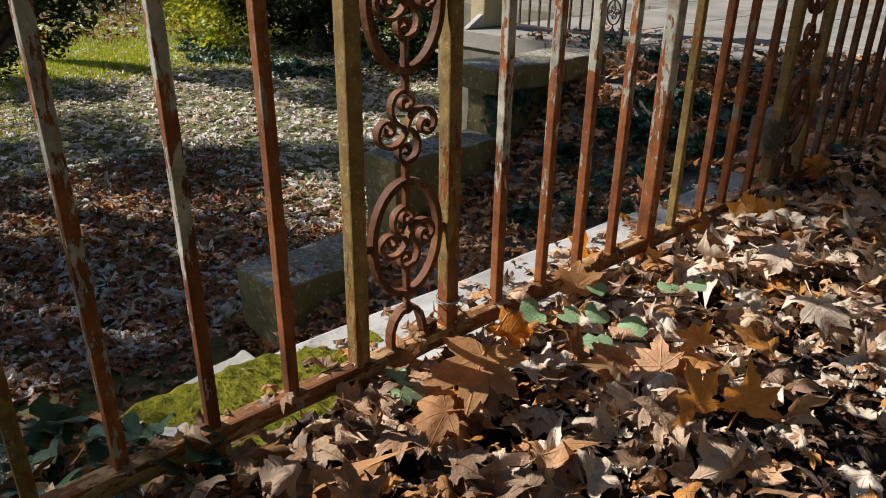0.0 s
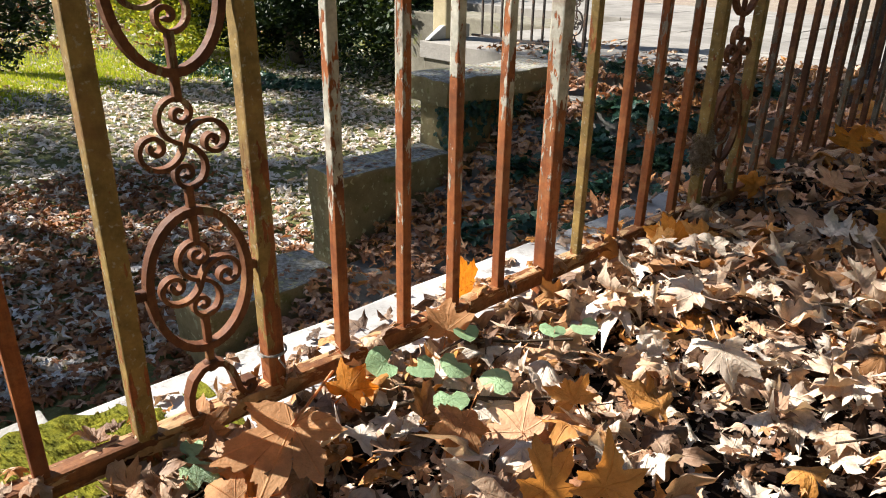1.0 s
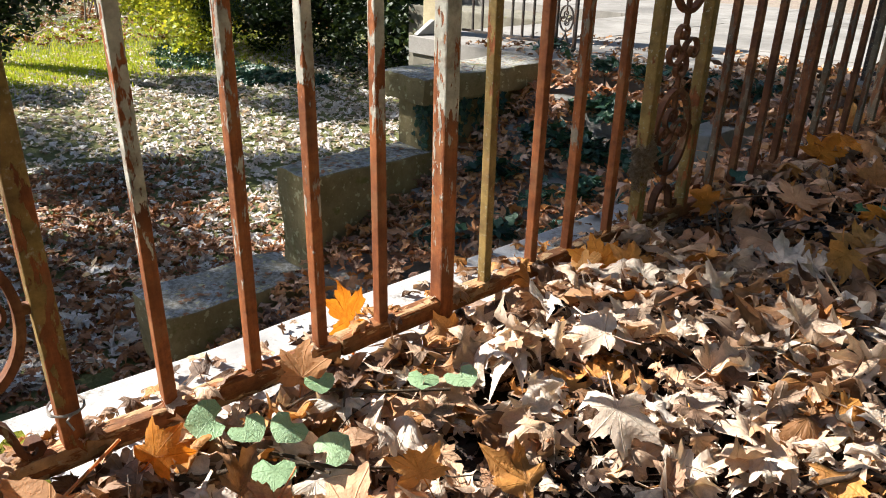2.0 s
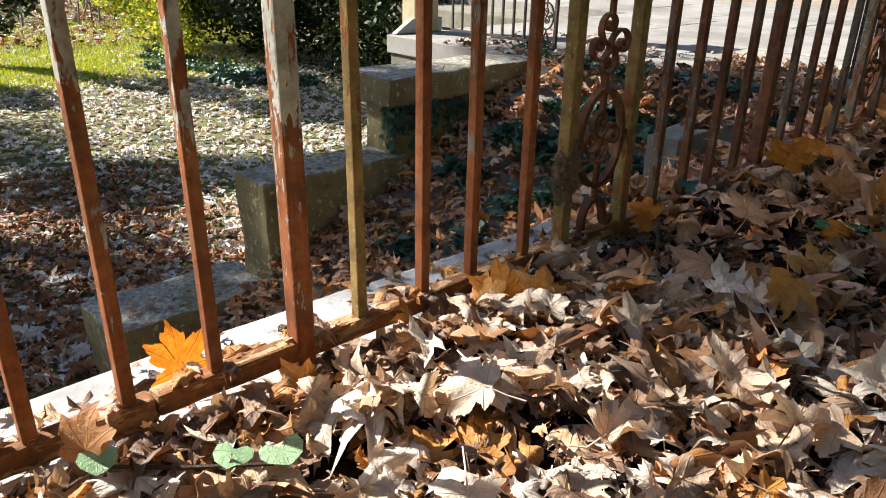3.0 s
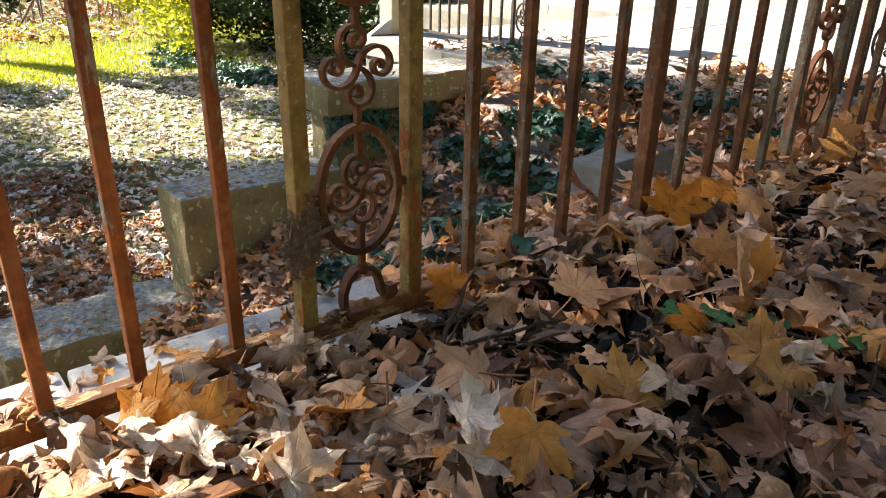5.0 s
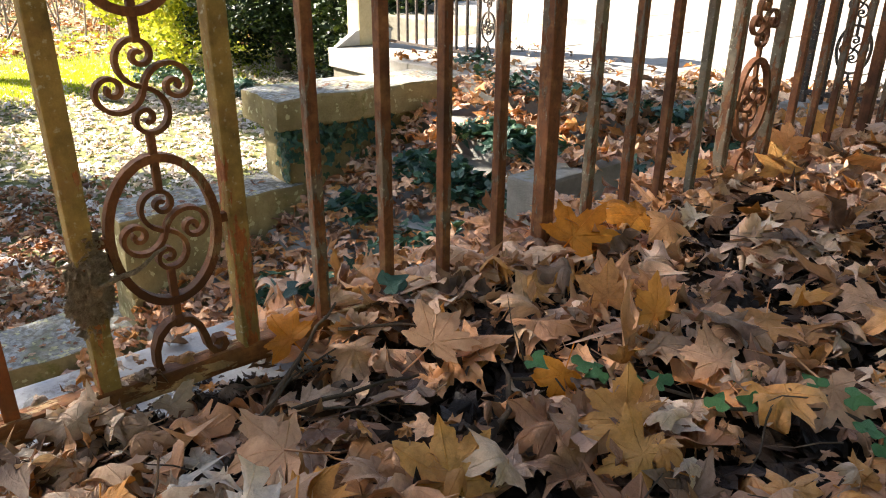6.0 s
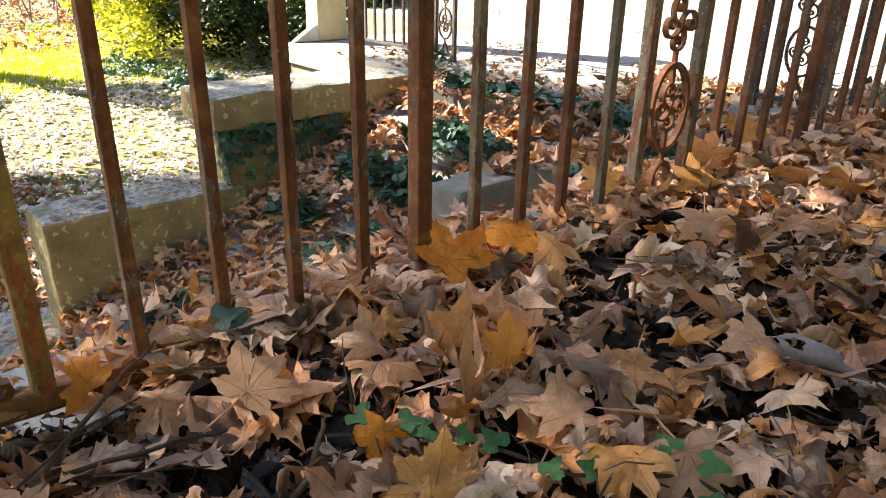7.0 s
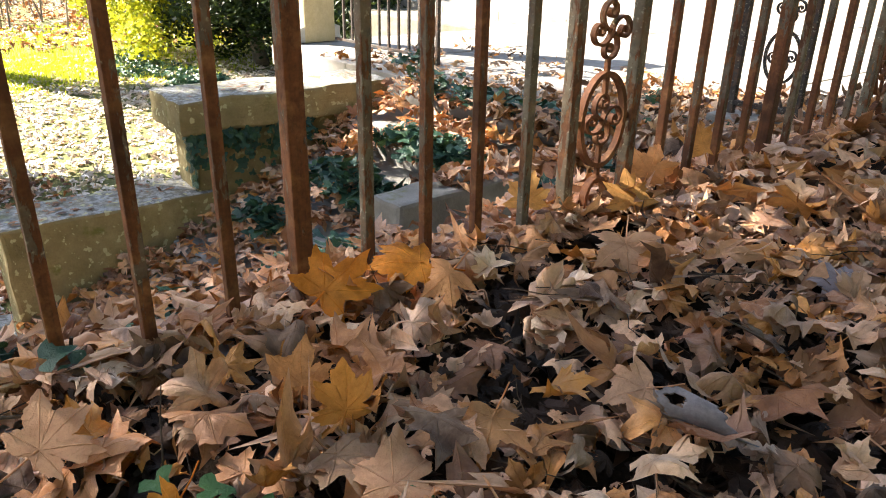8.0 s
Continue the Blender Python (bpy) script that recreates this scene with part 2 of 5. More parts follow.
M = {
    "rust": rust_paint("rusty_iron", (0.24, 0.16, 0.08), -0.12, -0.08, (0.23, 0.083, 0.030), (0.085, 0.029, 0.013)),
    "rail": rust_paint("flaking_rust_rail", (0.54, 0.33, 0.16), -0.02, -0.02, (0.40, 0.155, 0.048), (0.11, 0.038, 0.017), True),
    "bar_red": rust_paint("rusty_red_bar", (0.30, 0.25, 0.19), -0.16, -0.05),
    "bar_peel": rust_paint("peeling_bar", (0.50, 0.47, 0.39), -0.10, 0.045),
    "bar_dull": rust_paint("dull_brown_bar", (0.15, 0.115, 0.085), -0.10, 0.02, (0.22, 0.078, 0.030), (0.075, 0.028, 0.014)),
    "post_grey": rust_paint("weathered_grey_post", (0.175, 0.145, 0.105), 0.0, 0.06, (0.20, 0.08, 0.035), (0.08, 0.032, 0.017)),
    "far_iron": rust_paint("dark_far_iron", (0.06, 0.05, 0.045), 0.1, 0.1, (0.07, 0.04, 0.03), (0.03, 0.02, 0.015)),
    "bar_olive": rust_paint("olive_painted_bar", (0.30, 0.195, 0.06), 0.03, 0.07),
    "coping": stone("pale_coping_stone", (0.70, 0.69, 0.67), (0.52, 0.505, 0.49), 0.02, 2.0, bumpy=0.25, grime=0.75),
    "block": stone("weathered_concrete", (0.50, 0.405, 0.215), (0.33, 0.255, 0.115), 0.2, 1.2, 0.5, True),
    "retaining": stone("retaining_wall_plaster", (0.36, 0.33, 0.26), (0.22, 0.20, 0.15), 0.2, 1.0),
    "step": stone("stair_stone", (0.46, 0.44, 0.41), (0.30, 0.29, 0.26), 0.08, 1.5),
    "terrace": stone("pale_terrace_paving", (0.42, 0.395, 0.36), (0.32, 0.295, 0.265), 0.0, 0.6),
    "cream": stone("cream_plaster", (0.66, 0.56, 0.36), (0.56, 0.46, 0.27), 0.0, 1.0),
    "plinth": stone("pale_plinth_stone", (0.70, 0.68, 0.64), (0.55, 0.53, 0.50), 0.0, 1.0),
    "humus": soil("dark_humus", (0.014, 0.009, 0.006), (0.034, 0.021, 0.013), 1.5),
    "dust": soil("dusty_earth", (0.24, 0.19, 0.15), (0.34, 0.28, 0.22), 0.4),
    "thicket_far": soil("far_woods", (0.14, 0.11, 0.08), (0.26, 0.21, 0.15), 0.15),
    "sky_block_bank": soil("sky_block_dark", (0.03, 0.045, 0.018), (0.07, 0.08, 0.035), 0.3),
    "lawn": soil("leafy_lawn_soil", (0.075, 0.085, 0.028), (0.17, 0.17, 0.07), 0.5),
    # russet leaf colour, warmed for light bounced about the shaded stretch
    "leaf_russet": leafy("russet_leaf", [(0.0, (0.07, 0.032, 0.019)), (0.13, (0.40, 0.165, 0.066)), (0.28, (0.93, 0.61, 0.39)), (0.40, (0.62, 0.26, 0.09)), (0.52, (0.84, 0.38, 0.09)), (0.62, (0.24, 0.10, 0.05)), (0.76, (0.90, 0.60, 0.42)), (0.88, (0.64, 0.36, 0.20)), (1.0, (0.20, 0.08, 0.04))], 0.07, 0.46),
    "leaf_gap_dark": leafy("gap_dark_leaf", GAP_DARK_LEAVES, 0.08, 0.55),
    # red-brown copy of the lawn leaf with shade worked into its colour
    "leaf_shadow_lawn": leafy("shaded_red_lawn_leaf", [(0.0, (0.11, 0.05, 0.026)), (0.5, (0.32, 0.135, 0.055)), (0.8, (0.45, 0.21, 0.085)), (1.0, (0.55, 0.38, 0.25))], 0.15, 0.6, False),
    "leaf_sunlit_lawn": leafy("sunlit_lawn_leaf", SUNLIT_LAWN_LEAVES, 0.2, 0.6, False),
    "leaf": leafy("fallen_plane_leaf", BROWN_LEAVES, 0.12, 0.55),
    "leaf_grey": leafy("grey_faded_leaf", [(0.0, (0.30, 0.26, 0.28)), (1.0, (0.26, 0.22, 0.23))], 0.15),
    "leaf_orange": leafy("orange_plane_leaf", [(0.0, (0.72, 0.30, 0.03)), (1.0, (0.58, 0.24, 0.035))], 0.5),
    "leaf_yellow": leafy("yellow_plane_leaf", [(0.0, (0.72, 0.39, 0.12)), (1.0, (0.62, 0.31, 0.09))], 0.3),
    # pale tones put the sun's glare into the leaf colour
    "leaf_sunpale": leafy("sunpale_plane_leaf", [(0.0, (0.84, 0.73, 0.60)), (0.5, (0.76, 0.60, 0.45)), (1.0, (0.86, 0.78, 0.69))], 0.2, 0.55),
    "leaf_pale": leafy("pale_plane_leaf", [(0.0, (0.72, 0.43, 0.25)), (1.0, (0.62, 0.35, 0.20))], 0.25),
    "leaf_brown": leafy("brown_plane_leaf", [(0.0, (0.66, 0.36, 0.16)), (1.0, (0.58, 0.31, 0.14))], 0.48),
    "ivy": leafy("ivy_leaf", [(0.0, (0.018, 0.058, 0.042)), (0.5, (0.030, 0.090, 0.062)), (1.0, (0.06, 0.13, 0.055))], 0.12, 0.34, True, 0.25),
    "ivy_runner": leafy("runner_ivy_leaf", [(0.0, (0.05, 0.16, 0.05)), (1.0, (0.10, 0.25, 0.075))], 0.2, 0.4, True, 0.2),
    "ivy_fresh": leafy("fresh_ivy_leaf", [(0.0, (0.33, 0.52, 0.27)), (1.0, (0.42, 0.60, 0.34))], 0.25, 0.38, True, 0.15),
    "foliage_yellow": leafy("yellow_green_foliage", [(0.0, (0.33, 0.46, 0.035)), (0.5, (0.50, 0.56, 0.07)), (1.0, (0.15, 0.25, 0.025))], 0.5, 0.5, False, 0.2),
    "foliage_dark": leafy("evergreen_foliage", [(0.0, (0.009, 0.022, 0.007)), (0.6, (0.020, 0.044, 0.012)), (1.0, (0.075, 0.12, 0.022))], 0.2, 0.45, False, 0.2),
    "grass": leafy("grass_blades", [(0.0, (0.21, 0.36, 0.024)), (0.6, (0.40, 0.54, 0.045)), (1.0, (0.54, 0.56, 0.12))], 0.45, 0.6, False, 0.2),
    "dry_twigs": leafy("dry_thicket", [(0.0, (0.16, 0.12, 0.10)), (1.0, (0.30, 0.24, 0.21))], 0.1, 0.9, False, 0.2),
    "moss": soil("yellow_moss", (0.10, 0.115, 0.012), (0.36, 0.34, 0.03), 7.0),
    "bark": stone("bark", (0.20, 0.16, 0.12), (0.10, 0.075, 0.055), 0.0, 6.0),
    "pale_bark": stone("pale_bark_piece", (0.43, 0.38, 0.39), (0.30, 0.26, 0.265), 0.0, 14.0),
    "twig": stone("twig_bark", (0.24, 0.16, 0.10), (0.12, 0.075, 0.05), 0.0, 20.0),
    "dark_twig": stone("dark_twig_bark", (0.15, 0.105, 0.07), (0.07, 0.047, 0.03), 0.0, 20.0),
    "debris": soil("dry_web_debris", (0.26, 0.17, 0.105), (0.52, 0.40, 0.28), 20.0),
    "wire": rust_paint("tie_wire", (0.35, 0.33, 0.30), 0.1, 0.1),
    "pebble": stone("pale_pebble", (0.62, 0.60, 0.56), (0.45, 0.43, 0.40), 0.0, 20.0),
}

# ---- mesh helpers ----


def part(name, bm, material, parent=None, label="", smooth=False):
    """Link a bmesh as one mesh object, under a thing or part if given."""
    me = bpy.data.meshes.new(name)
    bm.to_mesh(me)
    bm.free()
    me.materials.append(material)
    if smooth:
        me.polygons.foreach_set("use_smooth", [True] * len(me.polygons))
    ob = new(name, me)
    ob.parent = parent
    if label:
        ob["label"] = label
    return ob


def empty(name, label, category, at=(0, 0, 0), group="", kind=""):
    ob = new(name)
    ob.location = at
    ob.empty_display_size = 0.1
    return tagged(ob, label, category, group, kind)


def box_bm(x0, x1, y0, y1, z0, z1, bevel=0.01, rough=0.0, cuts=0, seed=0):
    """A bevelled block; rough moves its corners and faces a little, as on worn stone."""
    bm = bmesh.new()
    bmesh.ops.create_cube(bm, size=1, matrix=Matrix.Translation(((x0 + x1) / 2, (y0 + y1) / 2, (z0 + z1) / 2)) @ Matrix.Diagonal((x1 - x0, y1 - y0, z1 - z0, 1)))
    if bevel:
        bmesh.ops.bevel(bm, geom=bm.edges[:], offset=bevel, segments=2, affect="EDGES", profile=0.6)
    if cuts:
        long = [e for e in bm.edges if e.calc_length() > 0.08]
        bmesh.ops.subdivide_edges(bm, edges=long, cuts=cuts, use_grid_fill=True)
    if rough:
        for v in bm.verts:
            p = v.co * 6 + Vector((seed * 3.1, seed, 0))
            v.co += (noise.noise_vector(p) * rough + noise.noise_vector(p * 4) * rough * 0.5)
    return bm


def tube_bm(points, radius, sides=8, bm=None, cap=True):
    """A tube along points; radius: one number or one for each point."""
    bm = bm or bmesh.new()
    pts = [Vector(p) for p in points]
    radii = radius if isinstance(radius, (list, tuple)) else [radius] * len(pts)
    rings, side = [], None
    for i, p in enumerate(pts):
        d = (pts[min(i + 1, len(pts) - 1)] - pts[max(i - 1, 0)]).normalized()
        if side is None:
            side = d.orthogonal().normalized()
        side = (side - d * side.dot(d)).normalized()
        up = d.cross(side)
        rings.append([bm.verts.new(p + (side * math.cos(a) + up * math.sin(a)) * radii[i]) for a in [math.tau * k / sides for k in range(sides)]])
    for a, b in zip(rings, rings[1:]):
        for k in range(sides):
            bm.faces.new((a[k], a[(k + 1) % sides], b[(k + 1) % sides], b[k]))
    if cap:
        bm.faces.new(rings[0][::-1])
        bm.faces.new(rings[-1])
    return bm


def joined(name, templates, placed, material, smooth=True):
    """One mesh of many copies. templates: (verts, faces, uvs); placed: (template number, 4x4 matrix)."""
    vs, loops, sizes, uvs, base = [], [], [], [], 0
    flat = [(np.array(v, float), [np.array(f) for f in fs], np.array(u, float)) for v, fs, u in templates]
    for k, m in placed:
        v, fs, u = flat[k]
        mm = np.array(m)
        vs.append(v @ mm[:3, :3].T + mm[:3, 3])
        for f in fs:
            loops.append(f + base)
            sizes.append(len(f))
            uvs.append(u[f])
        base += len(v)
    me = bpy.data.meshes.new(name)
    co, lp = np.concatenate(vs), np.concatenate(loops)
    me.vertices.add(len(co))
    me.vertices.foreach_set("co", co.ravel())
    me.loops.add(len(lp))
    me.loops.foreach_set("vertex_index", lp.astype(np.int32))
    me.polygons.add(len(sizes))
    starts = np.concatenate([[0], np.cumsum(sizes)[:-1]]).astype(np.int32)
    me.polygons.foreach_set("loop_start", starts)
    me.update(calc_edges=True)
    layer = me.uv_layers.new(name="UVMap")
    layer.data.foreach_set("uv", np.concatenate(uvs).ravel())
    if smooth:
        me.polygons.foreach_set("use_smooth", [True] * len(sizes))
    me.materials.append(material)
    me.validate()
    return new(name, me)


def grid_bm(x0, x1, y0, y1, step, height):
    """A sheet of ground over a rectangle, with its height from a function."""
    bm = bmesh.new()
    nx, ny = max(2, round((x1 - x0) / step)), max(2, round((y1 - y0) / step))
    rows = [[bm.verts.new((x0 + (x1 - x0) * i / nx, y0 + (y1 - y0) * j / ny, height(x0 + (x1 - x0) * i / nx, y0 + (y1 - y0) * j / ny))) for i in range(nx + 1)] for j in range(ny + 1)]
    for a, b in zip(rows, rows[1:]):
        for i in range(nx):
            bm.faces.new((a[i], a[i + 1], b[i + 1], b[i]))
    return bm


# ---- leaves ----
rng = random.Random(5)


def plane_leaf(seed, detail=2, curl=1.0):
    """A five-lobed plane-tree leaf about one unit wide, lying in x and y with its stem towards -y; returns verts, faces, uvs."""
    r = random.Random(seed)
    lobes = [(90, 0.62), (90 - 50, 0.57), (90 + 50, 0.57), (90 - 104, 0.42), (90 + 104, 0.42)]
    lobes = sorted((a + r.uniform(-7, 7), b * r.uniform(0.84, 1.10) * (0.68 if r.random() < 0.10 * curl else 1.0)) for a, b in lobes)
    rim = [(-72, 0.10)]
    for k, (a, b) in enumerate(lobes):
        w = r.uniform(0.92, 1.16)
        if detail > 1:
            rim += [(a - 19 * w, b * r.uniform(0.60, 0.70)), (a - 14.5 * w, b * r.uniform(0.66, 0.82)), (a - 8 * w, b * r.uniform(0.74, 0.82)), (a, b), (a + 8 * w, b * r.uniform(0.74, 0.82)), (a + 14.5 * w, b * r.uniform(0.66, 0.82)), (a + 19 * w, b * r.uniform(0.60, 0.70))]
        else:
            rim += [(a - 16 * w, b * 0.78), (a, b), (a + 16 * w, b * 0.78)]
        if k < 4:
            rim.append(((a + lobes[k + 1][0]) / 2, min(b, lobes[k + 1][1]) * r.uniform(0.48, 0.70)))
    rim.append((250, 0.10))
    if detail > 2:
        fine = []
        for (a, d), (b, e) in zip(rim, rim[1:]):
            fine += [(a, d), (a + (b - a) * 0.36 + r.uniform(-1, 1), (d + (e - d) * 0.36) * r.uniform(0.955, 1.01)), (a + (b - a) * 0.68 + r.uniform(-1, 1), (d + (e - d) * 0.68) * r.uniform(0.985, 1.045))]
        rim = fine + [rim[-1]]
    flat = [(0.0, 0.0)]
    rings = (0.25, 0.5, 0.72, 0.88, 1.0) if detail > 2 else (0.36, 0.70, 1.0) if detail > 1 else (1.0,)
    for s in rings:
        flat += [(math.cos(radians(a)) * d * s, math.sin(radians(a)) * d * s) for a, d in rim]
    n = len(rim)
    faces = [(0, 1 + i, 1 + (i + 1) % n) for i in range(n)]
    if detail > 1:
        faces += [(1 + q * n + i, 1 + (q + 1) * n + i, 1 + (q + 1) * n + (i + 1) % n, 1 + q * n + (i + 1) % n) for q in range(len(rings) - 1) for i in range(n)]
    fold, cup, twist, ph = r.uniform(-0.5, 0.5) * curl, r.choice((-1, -1, -1, 1)) * r.uniform(0.1, 0.5) * curl, r.uniform(-0.5, 0.5) * curl, r.uniform(0, 6)
    # the dry leaf rolls about one axis, and each lobe curls up or down by itself
    roll, axis = r.choice((-1, -1, 1)) * r.uniform(0.2, 1.7) * curl, r.uniform(0, math.pi)
    ends = [r.gauss(-0.3, 0.5) * curl for _ in lobes]
    ca, sa = math.cos(axis), math.sin(axis)
    verts = []
    for x, y in flat:
        d2 = x * x + y * y
        d, ang = math.sqrt(d2), math.degrees(math.atan2(y, x))
        z = fold * abs(x) * 0.4 + cup * d2 + twist * x * y + 0.06 * curl * math.sin(ph + 9 * x) * d + 0.035 * curl * math.sin(ph + 13 * y + 7 * x) + 0.12 * curl * d2 * math.sin(2 * ph + 5 * math.atan2(y, x))
        for (a, b), e in zip(lobes, ends):
            off = abs((ang - a + 180) % 360 - 180)
            z += e * max(0, 1 - off / 30) * max(0, d - 0.22) ** 2 * 2.2
        u, v = x * ca + y * sa, -x * sa + y * ca
        if abs(roll) > 0.05:
            u, z = math.sin(u * roll) / roll - z * math.sin(u * roll), (1 - math.cos(u * roll)) / roll + z * math.cos(u * roll)
        shrink = 1 - 0.15 * min(1, abs(z) * 1.6)
        verts.append(((u * ca - v * sa) * shrink, (u * sa + v * ca) * shrink - 0.05, z))
    uvs = [(0.5 + x * 0.7, 0.28 + y * 0.7) for x, y in flat]
    # the stem, a thin three-sided tube
    k = len(verts)
    reach = 1.0 if detail > 2 else r.choice((0.12, 0.15, 0.5, 0.9))   # most stalks are broken off
    for j, (yy, zz) in enumerate(((-0.05, 0.0), (-0.05 - 0.25 * reach, -0.02 - 0.05 * curl), (-0.05 - 0.47 * reach, -0.04))):
        for a in range(3):
            verts.append((0.012 * math.cos(a * 2.1) + 0.05 * math.sin(ph) * j, yy, zz + 0.012 * math.sin(a * 2.1)))
            uvs.append((0.5, 0.28))
    for j in range(2):
        for a in range(3):
            faces.append((k + j * 3 + a, k + j * 3 + (a + 1) % 3, k + j * 3 + 3 + (a + 1) % 3, k + j * 3 + 3 + a))
    return verts, faces, uvs


NEAR_LEAVES = [plane_leaf(s, 2, rng.uniform(0.8, 2.3)) for s in range(38)]
FLAT_LEAVES = [plane_leaf(80 + s, 1, 0.12) for s in range(5)]
FAR_LEAVES = [plane_leaf(40 + s, 1, rng.uniform(0.7, 2.2)) for s in range(10)]


def lay(x, y, z, size, tilt, spin=None, lean=None):
    """A leaf's pose: lying at a place, tilted by degrees about a level axis."""
    lean = rng.uniform(0, 360) if lean is None else lean
    spin = rng.uniform(0, 360) if spin is None else spin
    return Matrix.Translation((x, y, z)) @ Matrix.Rotation(radians(lean), 4, "Z") @ Matrix.Rotation(radians(tilt), 4, "X") @ Matrix.Rotation(radians(spin), 4, "Z") @ Matrix.Scale(size, 4)


# ---- grounds ----
FENCE_Y0, FENCE_Y1 = -0.9, 6.6
LAWN_Z, TERRACE_Z, COPING_Z = -1.6, -0.20, -0.09


def bank(x, y):
    """Height of the leafy ground beside the fence."""
    rise = -0.090 + 0.050 * min(1, max(0, (y - 1.2) / 1.3)) + 0.022 * min(1, max(0, (y - 2.6) / 1.0))
    hollow = 0.035 * math.exp(-((x - 0.09) / 0.10) ** 2 - ((y - 2.22) / 0.16) ** 2)
    return rise + 0.03 * max(0, x - 0.9) - hollow + 0.014 * noise.noise((x * 2.3, y * 2.3, 1.7)) + 0.010 * noise.noise((x * 7, y * 7, 4.0))


def stair_litter(x, y):
    """Height of the leaves that fill the stairs."""
    if y >= 4.5:
        return -0.23
    corner = 0.16 * math.exp(-((x + 0.5) / 0.22) ** 2 - ((y - 3.15) / 0.2) ** 2)
    return -1.115 + 0.455 * (y - 2.65) + 0.06 * noise.noise((x * 2, y * 2, 9)) - corner


tagged(part("ground", grid_bm(0.03, 9.0, -4.0, 11.0, 0.11, bank), M["humus"], smooth=True), "dark humus ground covered in fallen leaves", "ground", kind="structure")
tagged(part("lawn", grid_bm(-60.0, -0.3, -30.0, 60.0, 0.9, lambda x, y: LAWN_Z + (0.06 * noise.noise((x * 0.3, y * 0.3, 0)) if x < -3.3 else 0.0)), M["lawn"], smooth=True), "lawn strewn with fallen leaves below the stairs", "lawn", kind="structure")
tagged(part("far_ground", grid_bm(-150.0, 150.0, -150.0, 150.0, 30.0, lambda x, y: LAWN_Z - 0.22), M["dust"]), "dusty brown ground reaching to the horizon", "ground", kind="structure")
terrace = empty("terrace", "pale sunlit paved terrace at the top of the stairs", "terrace", kind="structure")
slab_rng = random.Random(3)
y = 4.72
while y < 10.6:
    x = -4.07 if y < 7.4 else -7.4
    depth = 0.86
    while x < -0.05:
        wide = min(1.02, 0.02 - x)
        part("paving_slab", box_bm(x + 0.004, x + wide - 0.004, y + 0.004, y + depth - 0.004, -0.34, TERRACE_Z + slab_rng.uniform(-0.004, 0.004), 0.006), M["terrace"], terrace)
        x += wide
    y += depth
part("footing", box_bm(-4.045, 0.015, 4.745, 10.4, -1.72, -0.30, 0.02), M["retaining"], terrace)
part("footing", box_bm(-7.37, -4.18, 7.42, 10.4, -1.72, -0.30, 0.02), M["retaining"], terrace)
tagged(part("upper_ground", grid_bm(-14.0, 9.0, 10.75, 40.0, 0.8, lambda x, y: -0.23 + 0.05 * noise.noise((x * 0.4, y * 0.4, 3))), M["dust"], smooth=True), "dusty pale brown ground beyond the terrace", "ground", kind="structure")

# ---- retaining wall, coping, stairs, cheek wall ----
tagged(part("retaining_wall", box_bm(-0.20, 0.02, -4.0, 4.54, -1.75, COPING_Z - 0.10, 0.008), M["retaining"]), "plastered retaining wall under the fence", "wall", kind="structure")
coping = empty("coping", "pale stone coping under the iron fence", "coping", kind="structure")
y = 0.37
while y < 6.6:
    length = 1.38
    part("coping_slab", box_bm(-0.235 + rng.uniform(-0.006, 0.006), 0.012, y + 0.003, y + length - 0.003, COPING_Z - 0.10, COPING_Z, 0.008, 0.004, 6, y), M["coping"], coping)
    y += length

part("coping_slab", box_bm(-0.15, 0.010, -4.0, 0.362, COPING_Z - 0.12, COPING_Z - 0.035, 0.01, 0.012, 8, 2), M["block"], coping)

stairs = empty("stairs", "wide stone stairs buried in leaves and ivy", "stairs", kind="structure")
for k in range(8):
    y1, z1 = 4.28 - 0.325 * k, -0.345 - 0.155 * k
    part("step", box_bm(-2.32, -0.20, y1, y1 + 0.40, z1 - 0.30, z1, 0.012, 0.006, 4, k), M["step"], stairs)

cheek = empty("cheek_wall", "stepped concrete cheek wall beside the stairs", "wall", kind="structure")
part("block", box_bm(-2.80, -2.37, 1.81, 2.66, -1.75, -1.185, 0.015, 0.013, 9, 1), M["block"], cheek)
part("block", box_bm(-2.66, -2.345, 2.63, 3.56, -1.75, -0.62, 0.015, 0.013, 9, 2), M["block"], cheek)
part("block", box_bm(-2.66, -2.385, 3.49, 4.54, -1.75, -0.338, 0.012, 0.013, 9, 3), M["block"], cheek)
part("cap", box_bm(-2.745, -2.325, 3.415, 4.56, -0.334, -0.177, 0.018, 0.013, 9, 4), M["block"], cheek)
part("block", box_bm(-0.665, -0.53, 3.35, 3.80, -1.2, -0.128, 0.012, 0.009, 6, 5), M["step"], cheek)

# ---- iron fence ----
S, W = 0.115, 0.183
fence = empty("iron_fence", "rusty wrought-iron fence with peeling paint on stone coping", "fence")


def upright(name, x, y, half, z0, z1, material, label=""):
    bm = box_bm(-half, half, -half, half, z0, z1, half * 0.22)
    ob = part(name, bm, material, fence, label)
    ob.location = (x, y, 0)
    ob.rotation_euler = (radians(rng.uniform(-0.25, 0.25)), radians(rng.uniform(-0.25, 0.25)), radians(rng.uniform(-3, 3)))
    return ob


